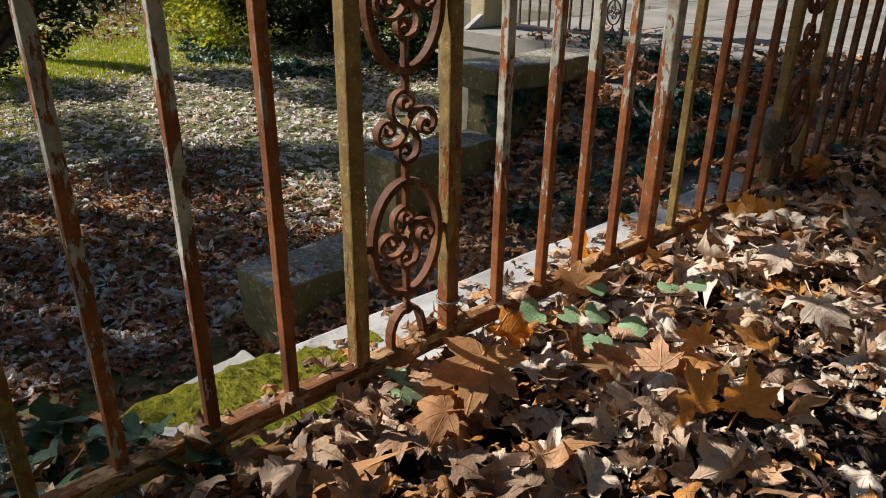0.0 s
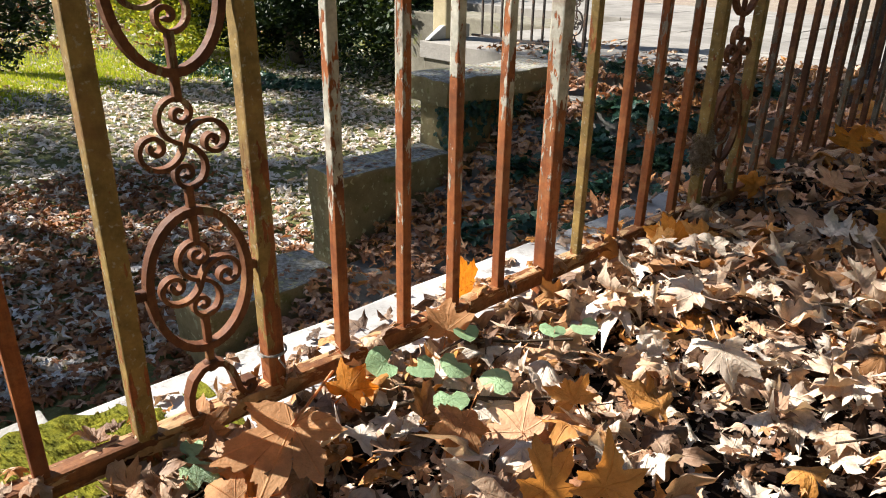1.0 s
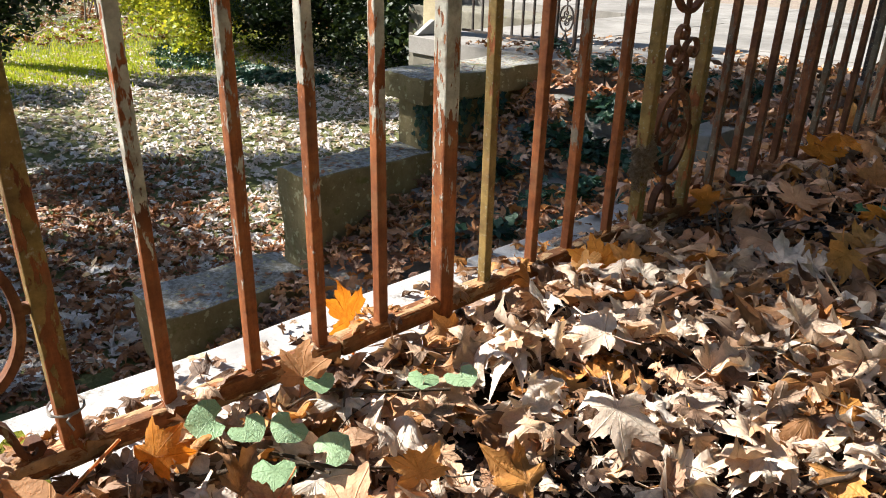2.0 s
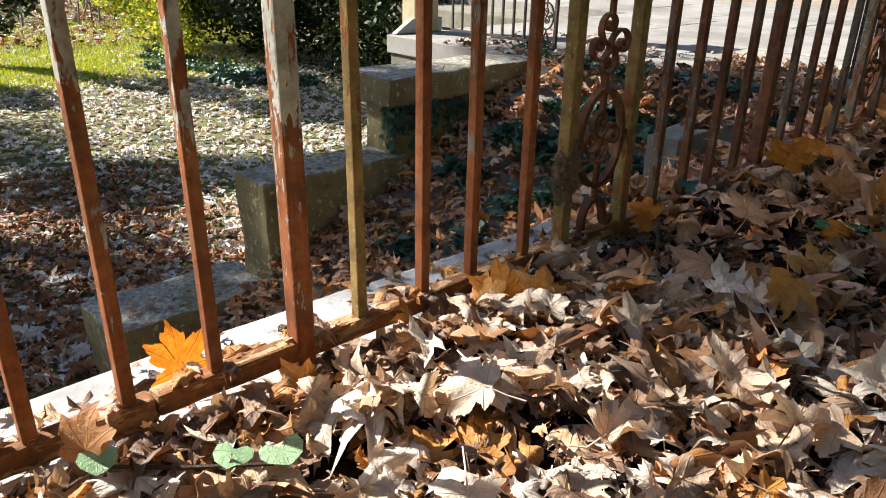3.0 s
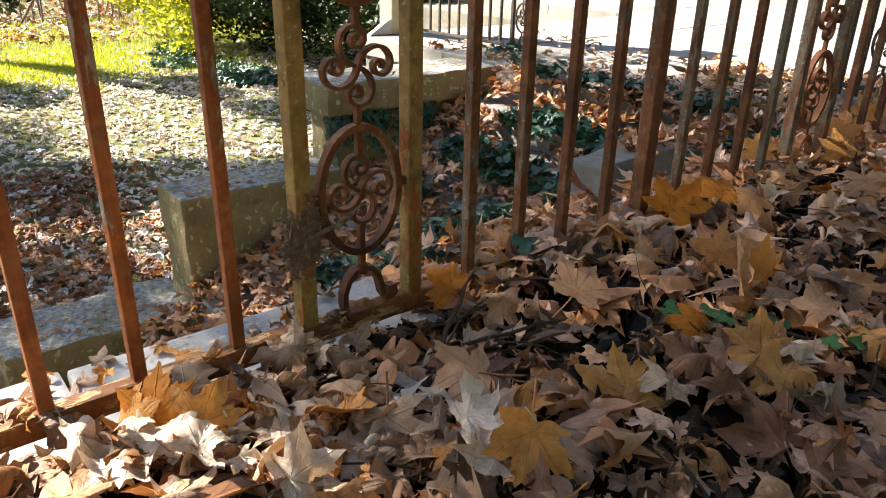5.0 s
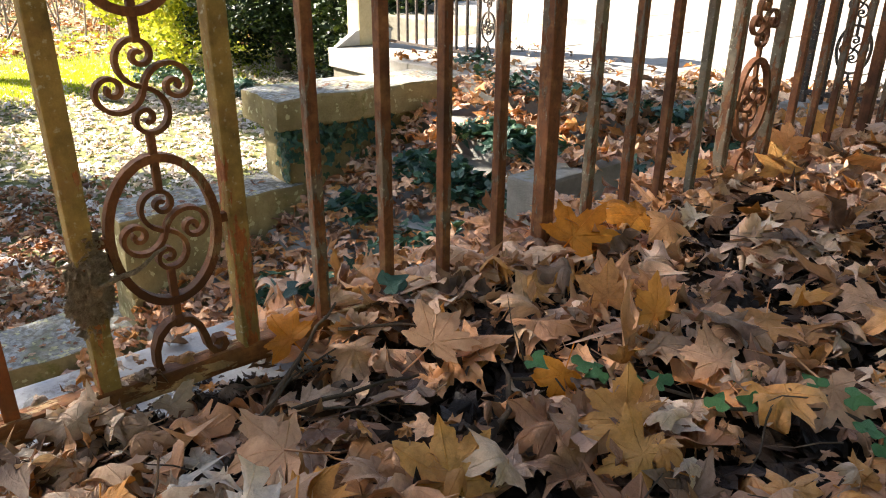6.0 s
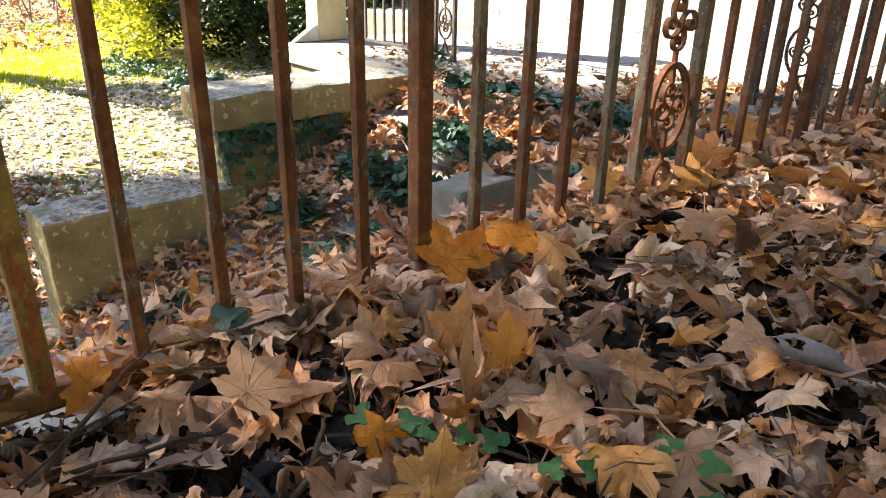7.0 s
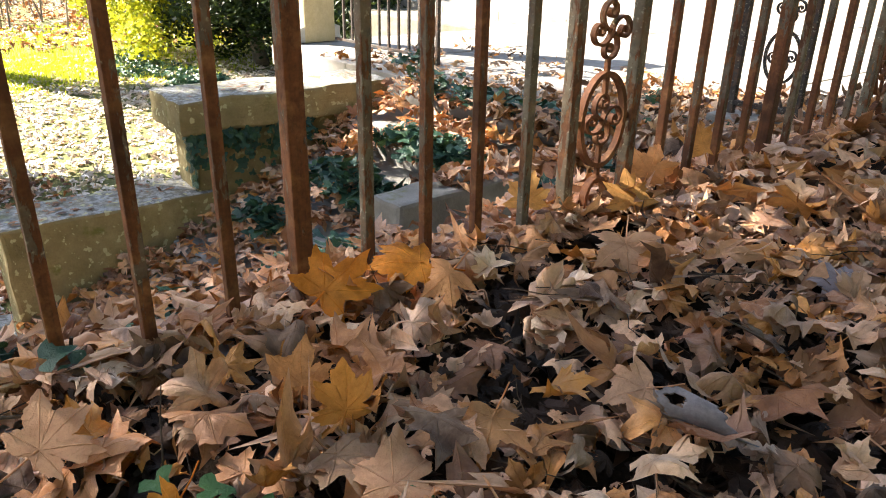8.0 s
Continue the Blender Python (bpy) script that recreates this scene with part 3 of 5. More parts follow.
def ring_bm(cz, rx, rz, thick, wide, start=0.0, turn=360.0, n=36):
    """A flat-iron ring or arc in the y-z plane."""
    bm = bmesh.new()
    rows = []
    for i in range(n + 1):
        a = radians(start + turn * i / n)
        row = []
        for dr, dx in ((-thick, -wide), (thick, -wide), (thick, wide), (-thick, wide)):
            row.append(bm.verts.new((dx, math.cos(a) * (rx + dr), cz + math.sin(a) * (rz + dr))))
        rows.append(row)
    for a, b in zip(rows, rows[1:]):
        for k in range(4):
            bm.faces.new((a[k], a[(k + 1) % 4], b[(k + 1) % 4], b[k]))
    bmesh.ops.remove_doubles(bm, verts=bm.verts[:], dist=0.0005)
    bmesh.ops.recalc_face_normals(bm, faces=bm.faces[:])
    return bm


def strip_bm(pts, thick, wide):
    """A flat-iron strip along points in the y-z plane."""
    bm = bmesh.new()
    rows = []
    for i, (py, pz) in enumerate(pts):
        qa, qb = pts[max(0, i - 1)], pts[min(len(pts) - 1, i + 1)]
        d = Vector((qb[0] - qa[0], qb[1] - qa[1])).normalized()
        rows.append([bm.verts.new((dx, py - d.y * k, pz + d.x * k)) for k, dx in ((-thick, -wide), (thick, -wide), (thick, wide), (-thick, wide))])
    for a, b in zip(rows, rows[1:]):
        for k in range(4):
            bm.faces.new((a[k], a[(k + 1) % 4], b[(k + 1) % 4], b[k]))
    bm.faces.new(rows[0][::-1])
    bm.faces.new(rows[-1])
    return bm


def s_scroll_bm(cz, size, turned, thick=0.0026, wide=0.006, k=0.21, sweep=3.3 * math.pi):
    """A flat-iron bar bent to an S round (0, cz), each end wound into a spiral; turned: degrees."""
    half = []
    n = 44
    for i in range(n + 1):
        a = sweep * i / n
        r = size * math.exp(-k * a)
        half.append((-math.sin(a) * r, size - math.cos(a) * r))
    pts = [(-y, -z) for y, z in half[:0:-1]] + half
    c, d = math.cos(radians(turned)), math.sin(radians(turned))
    return strip_bm([(y * c - z * d, cz + y * d + z * c) for y, z in pts], thick, wide)


def ornament():
    """The parts of one ornamental panel between two posts, about y = 0."""
    made = []
    for cz in (0.182, 0.524):
        made.append(part("ring", ring_bm(cz, 0.0635, 0.091, 0.0050, 0.007), M["rust"], fence))
    for cz, size in ((0.183, 0.0325), (0.353, 0.034), (0.525, 0.0325)):
        for k, turned in enumerate((0, 90)):
            bm = s_scroll_bm(cz, size, turned)
            for v in bm.verts:
                v.co.x += 0.002 * (k * 2 - 1)
            made.append(part("scroll", bm, M["rust"], fence))
    for z0, z1 in ((0.066, 0.090), (0.092, 0.134), (0.231, 0.270), (0.272, 0.304), (0.401, 0.437), (0.435, 0.477), (0.572, 0.612), (0.614, 0.95)):
        made.append(part("stem", box_bm(-0.005, 0.005, -0.0045, 0.0045, z0, z1, 0.0015), M["rust"], fence))
    made.append(part("foot_scroll", strip_bm([(-0.031, -0.004), (-0.034, 0.012), (-0.033, 0.030), (-0.026, 0.048), (-0.014, 0.060), (0.0, 0.064), (0.014, 0.060), (0.024, 0.048), (0.030, 0.030), (0.033, 0.014), (0.040, 0.003), (0.049, 0.002), (0.055, 0.010), (0.053, 0.019), (0.045, 0.019), (0.042, 0.013)], 0.0042, 0.008), M["rust"], fence))
    bm = bmesh.new()
    bmesh.ops.create_icosphere(bm, subdivisions=2, radius=0.0105, matrix=Matrix.Translation((0, 0, 0.062)))
    made.append(part("boss", bm, M["rust"], fence, smooth=True))
    for side in (-1, 1):
        made.append(part("clip", box_bm(-0.006, 0.006, min(0.063 * side, 0.084 * side), max(0.063 * side, 0.084 * side), 0.178, 0.190, 0.002), M["rust"], fence))
    return made


NEAR_OFF = {7: -0.014, 8: -0.009, 9: -0.004}
BAR_OFF = (0, 0.002, 0.007, 0.0, -0.002, 0.012, -0.002, 0.005, -0.004, 0.010)   # the old bars stand unevenly
panel = None
period = 9 * S + W + S
first = 0.702 - period
n = 0
while first + n * period < FENCE_Y1:
    y0 = first + n * period
    upright("post", 0, y0, 0.0125, -0.10, 0.98, M["bar_olive"] if y0 < 3 else M["post_grey"])
    upright("post", 0, y0 + W, 0.0125, -0.02, 0.98, M["bar_olive"] if y0 < 3 else M["post_grey"])
    for k in range(1, 10):
        yk = y0 + W + S * k + (BAR_OFF[k] if abs(y0 - 0.702) < 0.1 else rng.uniform(-0.004, 0.004) if y0 > 0 else NEAR_OFF.get(k, 0))
        if k == 5:
            upright("support_bar", 0, yk, 0.0145, -0.105, 0.98, M["bar_peel"] if y0 < 1.5 else M["bar_dull"])
        else:
            upright("bar", 0, yk, 0.0085, -0.012, 0.98, M["bar_olive"] if k == 6 and y0 < 1.5 else M["post_grey"] if k in (6, 9) and y0 > 1.5 else (M["bar_peel"] if (k in (1, 2, 3, 4) and abs(y0 - 0.702) < 0.1) or (y0 < 0 and k in (7, 8)) else M["bar_red"] if y0 < 1.5 else M["bar_dull"]))
    if panel is None:
        panel = ornament()
        for ob in panel:
            ob.location.y = y0 + W / 2 + 0.003
    else:
        for ob in panel:
            o = ob.copy()
            scene.collection.objects.link(o)
            o.location.y = y0 + W / 2 + 0.003
    n += 1
for k in range(7):
    ya = FENCE_Y0 + 1.08 * k
    part("bottom_rail", box_bm(-0.014, 0.014, ya, ya + 1.079, -0.030, 0.001, 0.005, 0.003, 40, k), M["rail"], fence, "orange-rusted bottom rail")
part("top_rail", box_bm(-0.015, 0.015, FENCE_Y0 - 2, FENCE_Y1, 0.975, 0.995, 0.004), M["rust"], fence)

# ---- leaf litter ----


def litter(name, label, count, place, sizes, templates, layer, tilt=(0, 35), material="leaf", category="leaves"):
    placed = []
    for _ in range(count):
        x, y, z = place()
        h = rng.random()
        t = rng.uniform(*tilt) if rng.random() < 0.92 else rng.uniform(tilt[1], 65)
        s = rng.uniform(*sizes)
        if x > 0.5:   # trodden flatter towards the path
            t = min(t, 32)
        placed.append((rng.randrange(len(templates)), lay(x, y, z + layer * h + 0.06 * s + 0.12 * s * math.sin(radians(t)), s, t)))
    return tagged(joined(name, templates, placed, M[material]), label, category, kind="stuff")


def on_bank(x0, x1, y0, y1):
    def place():
        x, y = rng.uniform(x0, x1), rng.uniform(y0, y1)
        return x, y, bank(x, y)
    return place


# bottom layer coloured so dark that the litter's gaps look deeply shaded
litter("damp_leaves", "leaves at the bottom of the litter, coloured dark like gap shade", 3000, on_bank(0.03, 1.5, -0.1, 4.0), (0.05, 0.11), FAR_LEAVES, 0.012, (0, 25), "leaf_gap_dark")


def on_top(x0, x1, y0, y1):
    low = on_bank(x0, x1, y0, y1)

    def place():
        x, y, z = low()
        return x, y, z + 0.014 + 0.012 * noise.noise((x * 9, y * 9, 3))
    return place


def open_soil(x, y):
    """How far the humus lies open, from 0 to 1."""
    return min(1, max(0, (x - 0.26) * 3.2)) * min(1, max(0, (1.85 - y) * 1.6)) + 0.22 * noise.noise((x * 4, y * 4, 6.0))


def thinned(x0, x1, y0, y1):
    """Like on_top, but sparse where the humus lies open beside the path."""
    low = on_top(x0, x1, y0, y1)

    def place():
        while True:
            x, y, z = low()
            if rng.random() > 0.86 * open_soil(x, y):
                return x, y, z
    return place


litter("leaf_litter", "deep litter of dry pale brown plane leaves", 1350, thinned(0.03, 1.5, -0.1, 2.05), (0.035, 0.112), NEAR_LEAVES, 0.042, (0, 40))
# near-white leaves paint extra sunlight onto the sunny stretch of the bank
litter("leaf_litter", "plane leaves paled like sunlit ones on top of the litter", 480, thinned(0.06, 1.3, 0.8, 2.10), (0.035, 0.12), NEAR_LEAVES, 0.046, (0, 42), "leaf_sunpale")
litter("leaf_litter", "deep litter of dry orange-brown plane leaves", 560, on_top(0.03, 1.5, 1.95, 4.0), (0.04, 0.115), NEAR_LEAVES, 0.044, (0, 42), "leaf")
litter("leaf_litter", "deep litter of russet plane leaves", 950, on_top(0.03, 1.5, 1.85, 4.0), (0.045, 0.125), NEAR_LEAVES, 0.044, (0, 38), "leaf_russet")
litter("leaf_litter", "leaves strewn over the wide bank", 5200, on_bank(1.4, 4.8, -3.0, 8.0), (0.07, 0.14), FAR_LEAVES, 0.04, (0, 35))
litter("leaf_litter", "leaves strewn at the start of the path", 1500, on_bank(0.03, 1.5, -3.0, 0.0), (0.07, 0.14), FAR_LEAVES, 0.04, (0, 35))
# crumbs take the same sun-pale colour
litter("leaf_fragments", "crumbs of leaves in sunlit pale tones on open humus", 2600, on_bank(0.20, 1.3, 0.3, 1.9), (0.008, 0.036), FAR_LEAVES, 0.034, (0, 65), "leaf_sunpale")
litter("leaf_fragments", "pale crumbs of dry leaves over the litter", 2600, on_top(0.03, 1.3, 0.0, 3.6), (0.010, 0.038), FAR_LEAVES, 0.045, (0, 60), "leaf_russet")
# bits in the same dark colour, as painted shade in the gaps
litter("leaf_fragments", "broken bits of dry leaves on dark humus", 3200, on_bank(0.03, 1.3, 0.0, 3.6), (0.012, 0.045), FAR_LEAVES, 0.032, (0, 65), "leaf_gap_dark")
litter("leaf_litter", "dry brown leaves farther along the fence", 6500, on_bank(0.03, 3.2, 3.4, 7.5), (0.06, 0.13), FAR_LEAVES, 0.05, (0, 40), "leaf_russet")


def on_fence_foot():
    x, y = 0.06 - 0.30 * rng.random() ** 1.5, 2.26 + 3.0 * rng.random()
    return x, y, COPING_Z + (0.056 if x > -0.06 else 0.004) + 0.02 * min(1, (y - 2.26) / 0.8)


litter("leaf_drift", "brown leaves drifted against the foot of the fence", 950, on_fence_foot, (0.05, 0.12), NEAR_LEAVES, 0.022, (0, 24), "leaf_russet")


def on_edge():
    x, y = rng.uniform(0.0, 0.09), rng.uniform(0.1, 1.98)
    return x, y, COPING_Z + 0.005 + 0.03 * (x / 0.09)


litter("leaf_drift", "leaves lying against the bottom rail", 420, on_edge, (0.04, 0.10), NEAR_LEAVES, 0.03, (0, 35))


def on_heap():
    x = -1.5 * rng.random() ** 1.7
    y = rng.uniform(4.4, 6.0 + 0.3 * x)
    return x, y, TERRACE_Z + 0.12 * max(0, 1 + x / 0.8)


litter("leaf_litter", "leaves heaped on the terrace beside the fence", 1300, on_heap, (0.06, 0.13), FAR_LEAVES, 0.06, (0, 40))


litter("leaf_fragments", "dark leaf crumbs caught beside the rail and on the coping", 420, lambda: (0.09 - 0.24 * rng.random() ** 1.8, rng.uniform(1.92, 2.40), COPING_Z + 0.002), (0.006, 0.022), FAR_LEAVES, 0.008, (0, 45), "leaf_gap_dark")
# gap-dark leaves added to cover the bright coping here
litter("leaf_drift", "dark brown leaves in the hollow beside the rail", 110, lambda: (rng.uniform(0.0, 0.08), rng.uniform(1.92, 2.36), COPING_Z + 0.012), (0.03, 0.075), NEAR_LEAVES, 0.02, (0, 40), "leaf_gap_dark")
litter("leaf_drift", "scraps of leaves lying along the bottom rail", 90, lambda: (rng.uniform(-0.035, 0.02), rng.uniform(0.3, 2.2), -0.002), (0.02, 0.06), NEAR_LEAVES, 0.006, (0, 30))


def on_coping():
    x, y = rng.uniform(-0.22, -0.02), rng.uniform(0.2, 2.2)
    return x, y, COPING_Z + 0.004


litter("leaf_fragments", "a few dry leaf scraps on the pale coping", 95, on_coping, (0.02, 0.07), FAR_LEAVES, 0.004, (0, 25))


def on_stairs():
    """On the stairs, but for a few swept noses where the pale stone shows."""
    while True:
        x, y = rng.uniform(-2.33, -0.26), rng.uniform(1.6, 4.75)
        if all(((x - a) / 0.17) ** 2 + ((y - b) / 0.075) ** 2 > 1 for a, b in ((-2.05, 4.32), (-1.63, 4.10), (-1.50, 3.67), (-1.0, 3.66))):
            return x, y, stair_litter(x, y)


litter("leaf_litter", "brown leaves drifted over the stairs", 4200, on_stairs, (0.06, 0.12), FAR_LEAVES, 0.05, (0, 35), "leaf_russet")


def on_lawn():
    while True:
        x, y = -2.85 - 11.5 * rng.random() ** 1.5, rng.uniform(-2.0, 10.0)
        if not (-4.3 < x and y > 4.5):
            return x, y, LAWN_Z + (0.06 * noise.noise((x * 0.3, y * 0.3, 0)) if x < -3.3 else 0.0)


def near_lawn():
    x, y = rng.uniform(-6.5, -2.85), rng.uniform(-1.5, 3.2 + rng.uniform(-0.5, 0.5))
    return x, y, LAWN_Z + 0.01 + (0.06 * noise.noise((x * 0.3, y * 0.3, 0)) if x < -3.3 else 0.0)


# shade-toned leaves reach only as far as the lawn's shadow
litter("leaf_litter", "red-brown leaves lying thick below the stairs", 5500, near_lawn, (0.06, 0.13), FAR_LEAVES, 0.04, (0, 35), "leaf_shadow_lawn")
def stair_foot():
    x, y = rng.uniform(-2.9, -0.28), 2.0 - 5.5 * rng.random() ** 1.4
    return x, y, LAWN_Z + 0.01


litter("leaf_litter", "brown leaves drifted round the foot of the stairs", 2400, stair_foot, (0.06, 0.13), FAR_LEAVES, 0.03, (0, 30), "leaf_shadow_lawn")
litter("leaf_litter", "dry leaves scattered over the lawn", 17500, on_lawn, (0.07, 0.14), FAR_LEAVES, 0.03, (0, 30), "leaf_sunlit_lawn")


def on_blocks():
    x = rng.uniform(-2.63, -2.36)
    y, z = rng.choice(((rng.uniform(1.9, 2.62), -1.185), (rng.uniform(2.68, 3.40), -0.62), (rng.uniform(3.46, 4.5), -0.177)))
    return x, y, z + 0.003


litter("leaf_fragments", "leaf scraps and dirt on the cheek wall", 150, on_blocks, (0.012, 0.05), FLAT_LEAVES, 0.003, (0, 5), "leaf_shadow_lawn")


def on_side_block():
    x, y = rng.uniform(-0.64, -0.5), rng.uniform(3.52, 4.1)
    return x, y, -0.124


litter("leaf_drift", "brown leaves lying on the side block", 70, on_side_block, (0.05, 0.12), FAR_LEAVES, 0.03, (0, 30), "leaf_russet")


def on_terrace():
    x, y = rng.uniform(-3.4, -0.2), 4.74 + 1.3 * rng.random() ** 2
    return x, y, TERRACE_Z + 0.006


litter("leaf_litter", "scattered leaves along the terrace edge", 420, on_terrace, (0.03, 0.10), FAR_LEAVES, 0.012, (0, 30))

# ---- plants ----


def ivy_shape(seed, curl=0.5):
    """A small three-pointed ivy leaf about one unit wide; verts, faces, uvs."""
    r = random.Random(seed)
    rim = [(-80, 0.12), (-62, 0.34), (-40, 0.44), (-22, 0.46), (0, 0.52), (14, 0.42), (30, 0.31), (46, 0.33), (66, 0.42), (80, 0.56), (90, 0.68), (100, 0.56), (114, 0.42), (134, 0.33), (150, 0.31), (166, 0.42), (180, 0.52), (202, 0.46), (220, 0.44), (242, 0.34), (260, 0.12)]
    flat = [(0.0, 0.0)] + [(math.cos(radians(a)) * d * r.uniform(0.93, 1.07), math.sin(radians(a)) * d) for a, d in rim]
    n = len(rim)
    cup, ph = r.uniform(-0.5, 0.3) * curl, r.uniform(0, 6)
    verts = [(x, y, cup * (x * x + y * y) + 0.12 * curl * abs(x) + 0.05 * math.sin(ph + 6 * x)) for x, y in flat]
    return verts, [(0, 1 + i, 1 + (i + 1) % n) for i in range(n)], [(0.5 + x * 0.7, 0.28 + y * 0.7) for x, y in flat]


IVY = [ivy_shape(s) for s in range(6)]


def round_shape(seed):
    """A small rounded, heart-shaped leaf; verts, faces, uvs."""
    r = random.Random(seed)
    rim = [(-80, 0.14), (-55, 0.40), (-25, 0.50), (5, 0.50), (35, 0.46), (65, 0.44), (90, 0.50), (115, 0.44), (145, 0.46), (175, 0.50), (205, 0.50), (235, 0.40), (260, 0.14)]
    flat = [(0.0, 0.0)] + [(math.cos(radians(a)) * d * s, math.sin(radians(a)) * d * s) for s in (0.55, 1.0) for a, d in rim]
    n, ph = len(rim), r.uniform(0, 6)
    verts = [(x, y, 0.10 * abs(x) + 0.06 * math.sin(ph + 5 * x + 3 * y) - 0.15 * (x * x + y * y)) for x, y in flat]
    faces = [(0, 1 + i, 1 + (i + 1) % n) for i in range(n)] + [(1 + i, 1 + n + i, 1 + n + (i + 1) % n, 1 + (i + 1) % n) for i in range(n)]
    return verts, faces, [(0.5 + x * 0.7, 0.28 + y * 0.7) for x, y in flat]


ROUND = [round_shape(s) for s in range(6)]


def single(name, template, m, material, label, category, group=""):
    """One leaf as a thing of its own."""
    ob = joined(name, [template], [(0, Matrix())], material)
    ob.matrix_world = m
    return tagged(ob, label, category, group)


def ivy_bed(label, spots, count, sizes=(0.045, 0.09)):
    """A bed of ivy: leaves scattered round spots (x, y, z, reach)."""
    placed = []
    for _ in range(count):
        x, y, z, reach = rng.choice(spots)
        a, d = rng.uniform(0, math.tau), reach * rng.random() ** 0.6
        px, py = x + math.cos(a) * d, y + math.sin(a) * d * 0.8
        placed.append((rng.randrange(6), lay(px, py, z + rng.uniform(0.0, 0.07) + 0.45 * (py - y) * (1 if y < 4.5 else 0), rng.uniform(*sizes), rng.uniform(5, 60))))
    return tagged(joined("ivy_bed", IVY, placed, M["ivy"], False), label, "ivy", kind="stuff")


stair_z = stair_litter
# the ivy grows in bands along the noses of the steps
NOSES = [(4.22, (-1.78, -1.65, -1.55, -1.45, -1.35, -1.2, -1.05, -0.85)), (3.90, (-1.88, -1.75, -1.6, -1.5, -1.4, -1.15, -1.1)), (3.58, (-1.98, -1.83, -1.28)), (3.24, (-1.5, -1.2))]
ivy_bed("dark green ivy growing over the leafy stairs", [(x, y, stair_z(x, y) + 0.035, 0.11) for y, row in NOSES for x in row] + [(x, y, stair_z(x, y) + 0.03, 0.15) for x, y in ((-0.75, 4.0), (-0.45, 4.1), (-0.6, 4.4), (-1.75, 3.05), (-1.47, 3.5))], 1300, (0.04, 0.085))
ivy_bed("dark ivy hanging over the top step", [(x, 4.56, -0.185, 0.10) for x in (-1.9, -1.66, -1.55, -1.42, -1.3, -1.2, -1.0, -0.85)], 330, (0.04, 0.075))
ivy_bed("low ivy along the terrace edge", [(x, y, TERRACE_Z, 0.2) for x, y in ((-2.2, 4.75), (-0.95, 4.75), (-0.55, 4.8), (-2.75, 5.0), (-1.2, 5.2), (-0.5, 5.3))], 240, (0.04, 0.07))
ivy_bed("ivy and weeds in the corner by the coping", [(-0.33, 2.30, -0.24, 0.10), (-0.32, 2.55, -0.20, 0.10), (-0.45, 2.75, -0.34, 0.14), (-0.14, 2.38, -0.12, 0.07), (-0.08, 2.46, -0.11, 0.04), (-0.6, 2.5, -0.75, 0.2)], 150, (0.03, 0.055))
ivy_bed("ivy and weeds where the coping ends", [(-0.18, 0.30, -0.11, 0.09), (-0.23, 0.30, -0.12, 0.08), (-0.10, 0.38, -0.11, 0.07), (-0.16, 0.15, -0.11, 0.12), (0.02, 0.43, -0.07, 0.05), (-0.25, 0.10, -0.13, 0.12)], 85, (0.035, 0.07))
litter("leaf_drift", "brown leaves caught where the coping ends", 120, lambda: (rng.uniform(-0.28, 0.02), rng.uniform(-0.3, 0.42), COPING_Z - 0.02), (0.05, 0.12), NEAR_LEAVES, 0.03, (0, 50))
# ivy hanging under the cap of the cheek wall
placed = []
for _ in range(150):
    y = 3.45 + abs(rng.gauss(0.25, 0.22))
    z = -0.33 - abs(rng.gauss(0, 0.10))
    x = -2.36 + rng.uniform(0.0, 0.06) + 0.25 * max(0, -0.40 - z)
    placed.append((rng.randrange(6), Matrix.Translation((x, y, max(z, stair_z(x, y) - 0.02))) @ Matrix.Rotation(radians(rng.uniform(55, 100)), 4, "Y") @ Matrix.Rotation(rng.uniform(0, 6.3), 4, "Z") @ Matrix.Scale(rng.uniform(0.03, 0.06), 4)))
for _ in range(38):
    x, z = -2.36 - abs(rng.gauss(0, 0.06)), -0.34 - abs(rng.gauss(0, 0.12))
    placed.append((rng.randrange(6), Matrix.Translation((x, 3.475, z)) @ Matrix.Rotation(radians(rng.uniform(60, 100)), 4, "X") @ Matrix.Rotation(rng.uniform(0, 6.3), 4, "Z") @ Matrix.Scale(rng.uniform(0.04, 0.07), 4)))
tagged(joined("hanging_ivy", IVY, placed, M["ivy"], False), "dark ivy hanging under the cheek wall's cap", "ivy", kind="stuff")


def ivy_sprig(label, stem, leaves, size, material, tilt=(10, 38)):
    """A runner of ivy: one stem, each leaf a part."""
    root = empty("ivy_sprig", label, "ivy", stem[0])
    at = Vector(stem[0])
    part("runner", tube_bm([Vector(p) - at for p in stem], 0.0025, 5), M["dark_twig"], root)
    for k, (x, y, z) in enumerate(leaves):
        ob = joined("leaf", [(ROUND if material == M["ivy_fresh"] else IVY)[k % 6]], [(0, Matrix())], material)
        ob.parent = root
        ob.matrix_basis = lay(x - at.x, y - at.y, z - at.z, size * rng.uniform(0.85, 1.15), rng.uniform(*tilt), None, 48 + rng.uniform(-40, 40))
    return root


ivy_sprig("fresh green ivy sprig among brown leaves", [(0.06, 1.02, -0.04), (0.12, 1.045, -0.022), (0.17, 1.08, -0.022), (0.22, 1.10, -0.025)],
          [(0.130, 1.044, 0.014), (0.162, 1.082, 0.016), (0.074, 1.020, 0.006), (0.220, 1.104, 0.008), (0.198, 1.040, -0.004)], 0.050, M["ivy_fresh"], (14, 30))
ivy_sprig("pale ivy leaves on long stalks", [(0.06, 1.13, -0.04), (0.088, 1.168, -0.006), (0.13, 1.24, -0.02), (0.19, 1.32, -0.02)],
          [(0.098, 1.166, 0.012), (0.178, 1.280, 0.008), (0.208, 1.322, 0.010)], 0.044, M["ivy_fresh"], (5, 18))
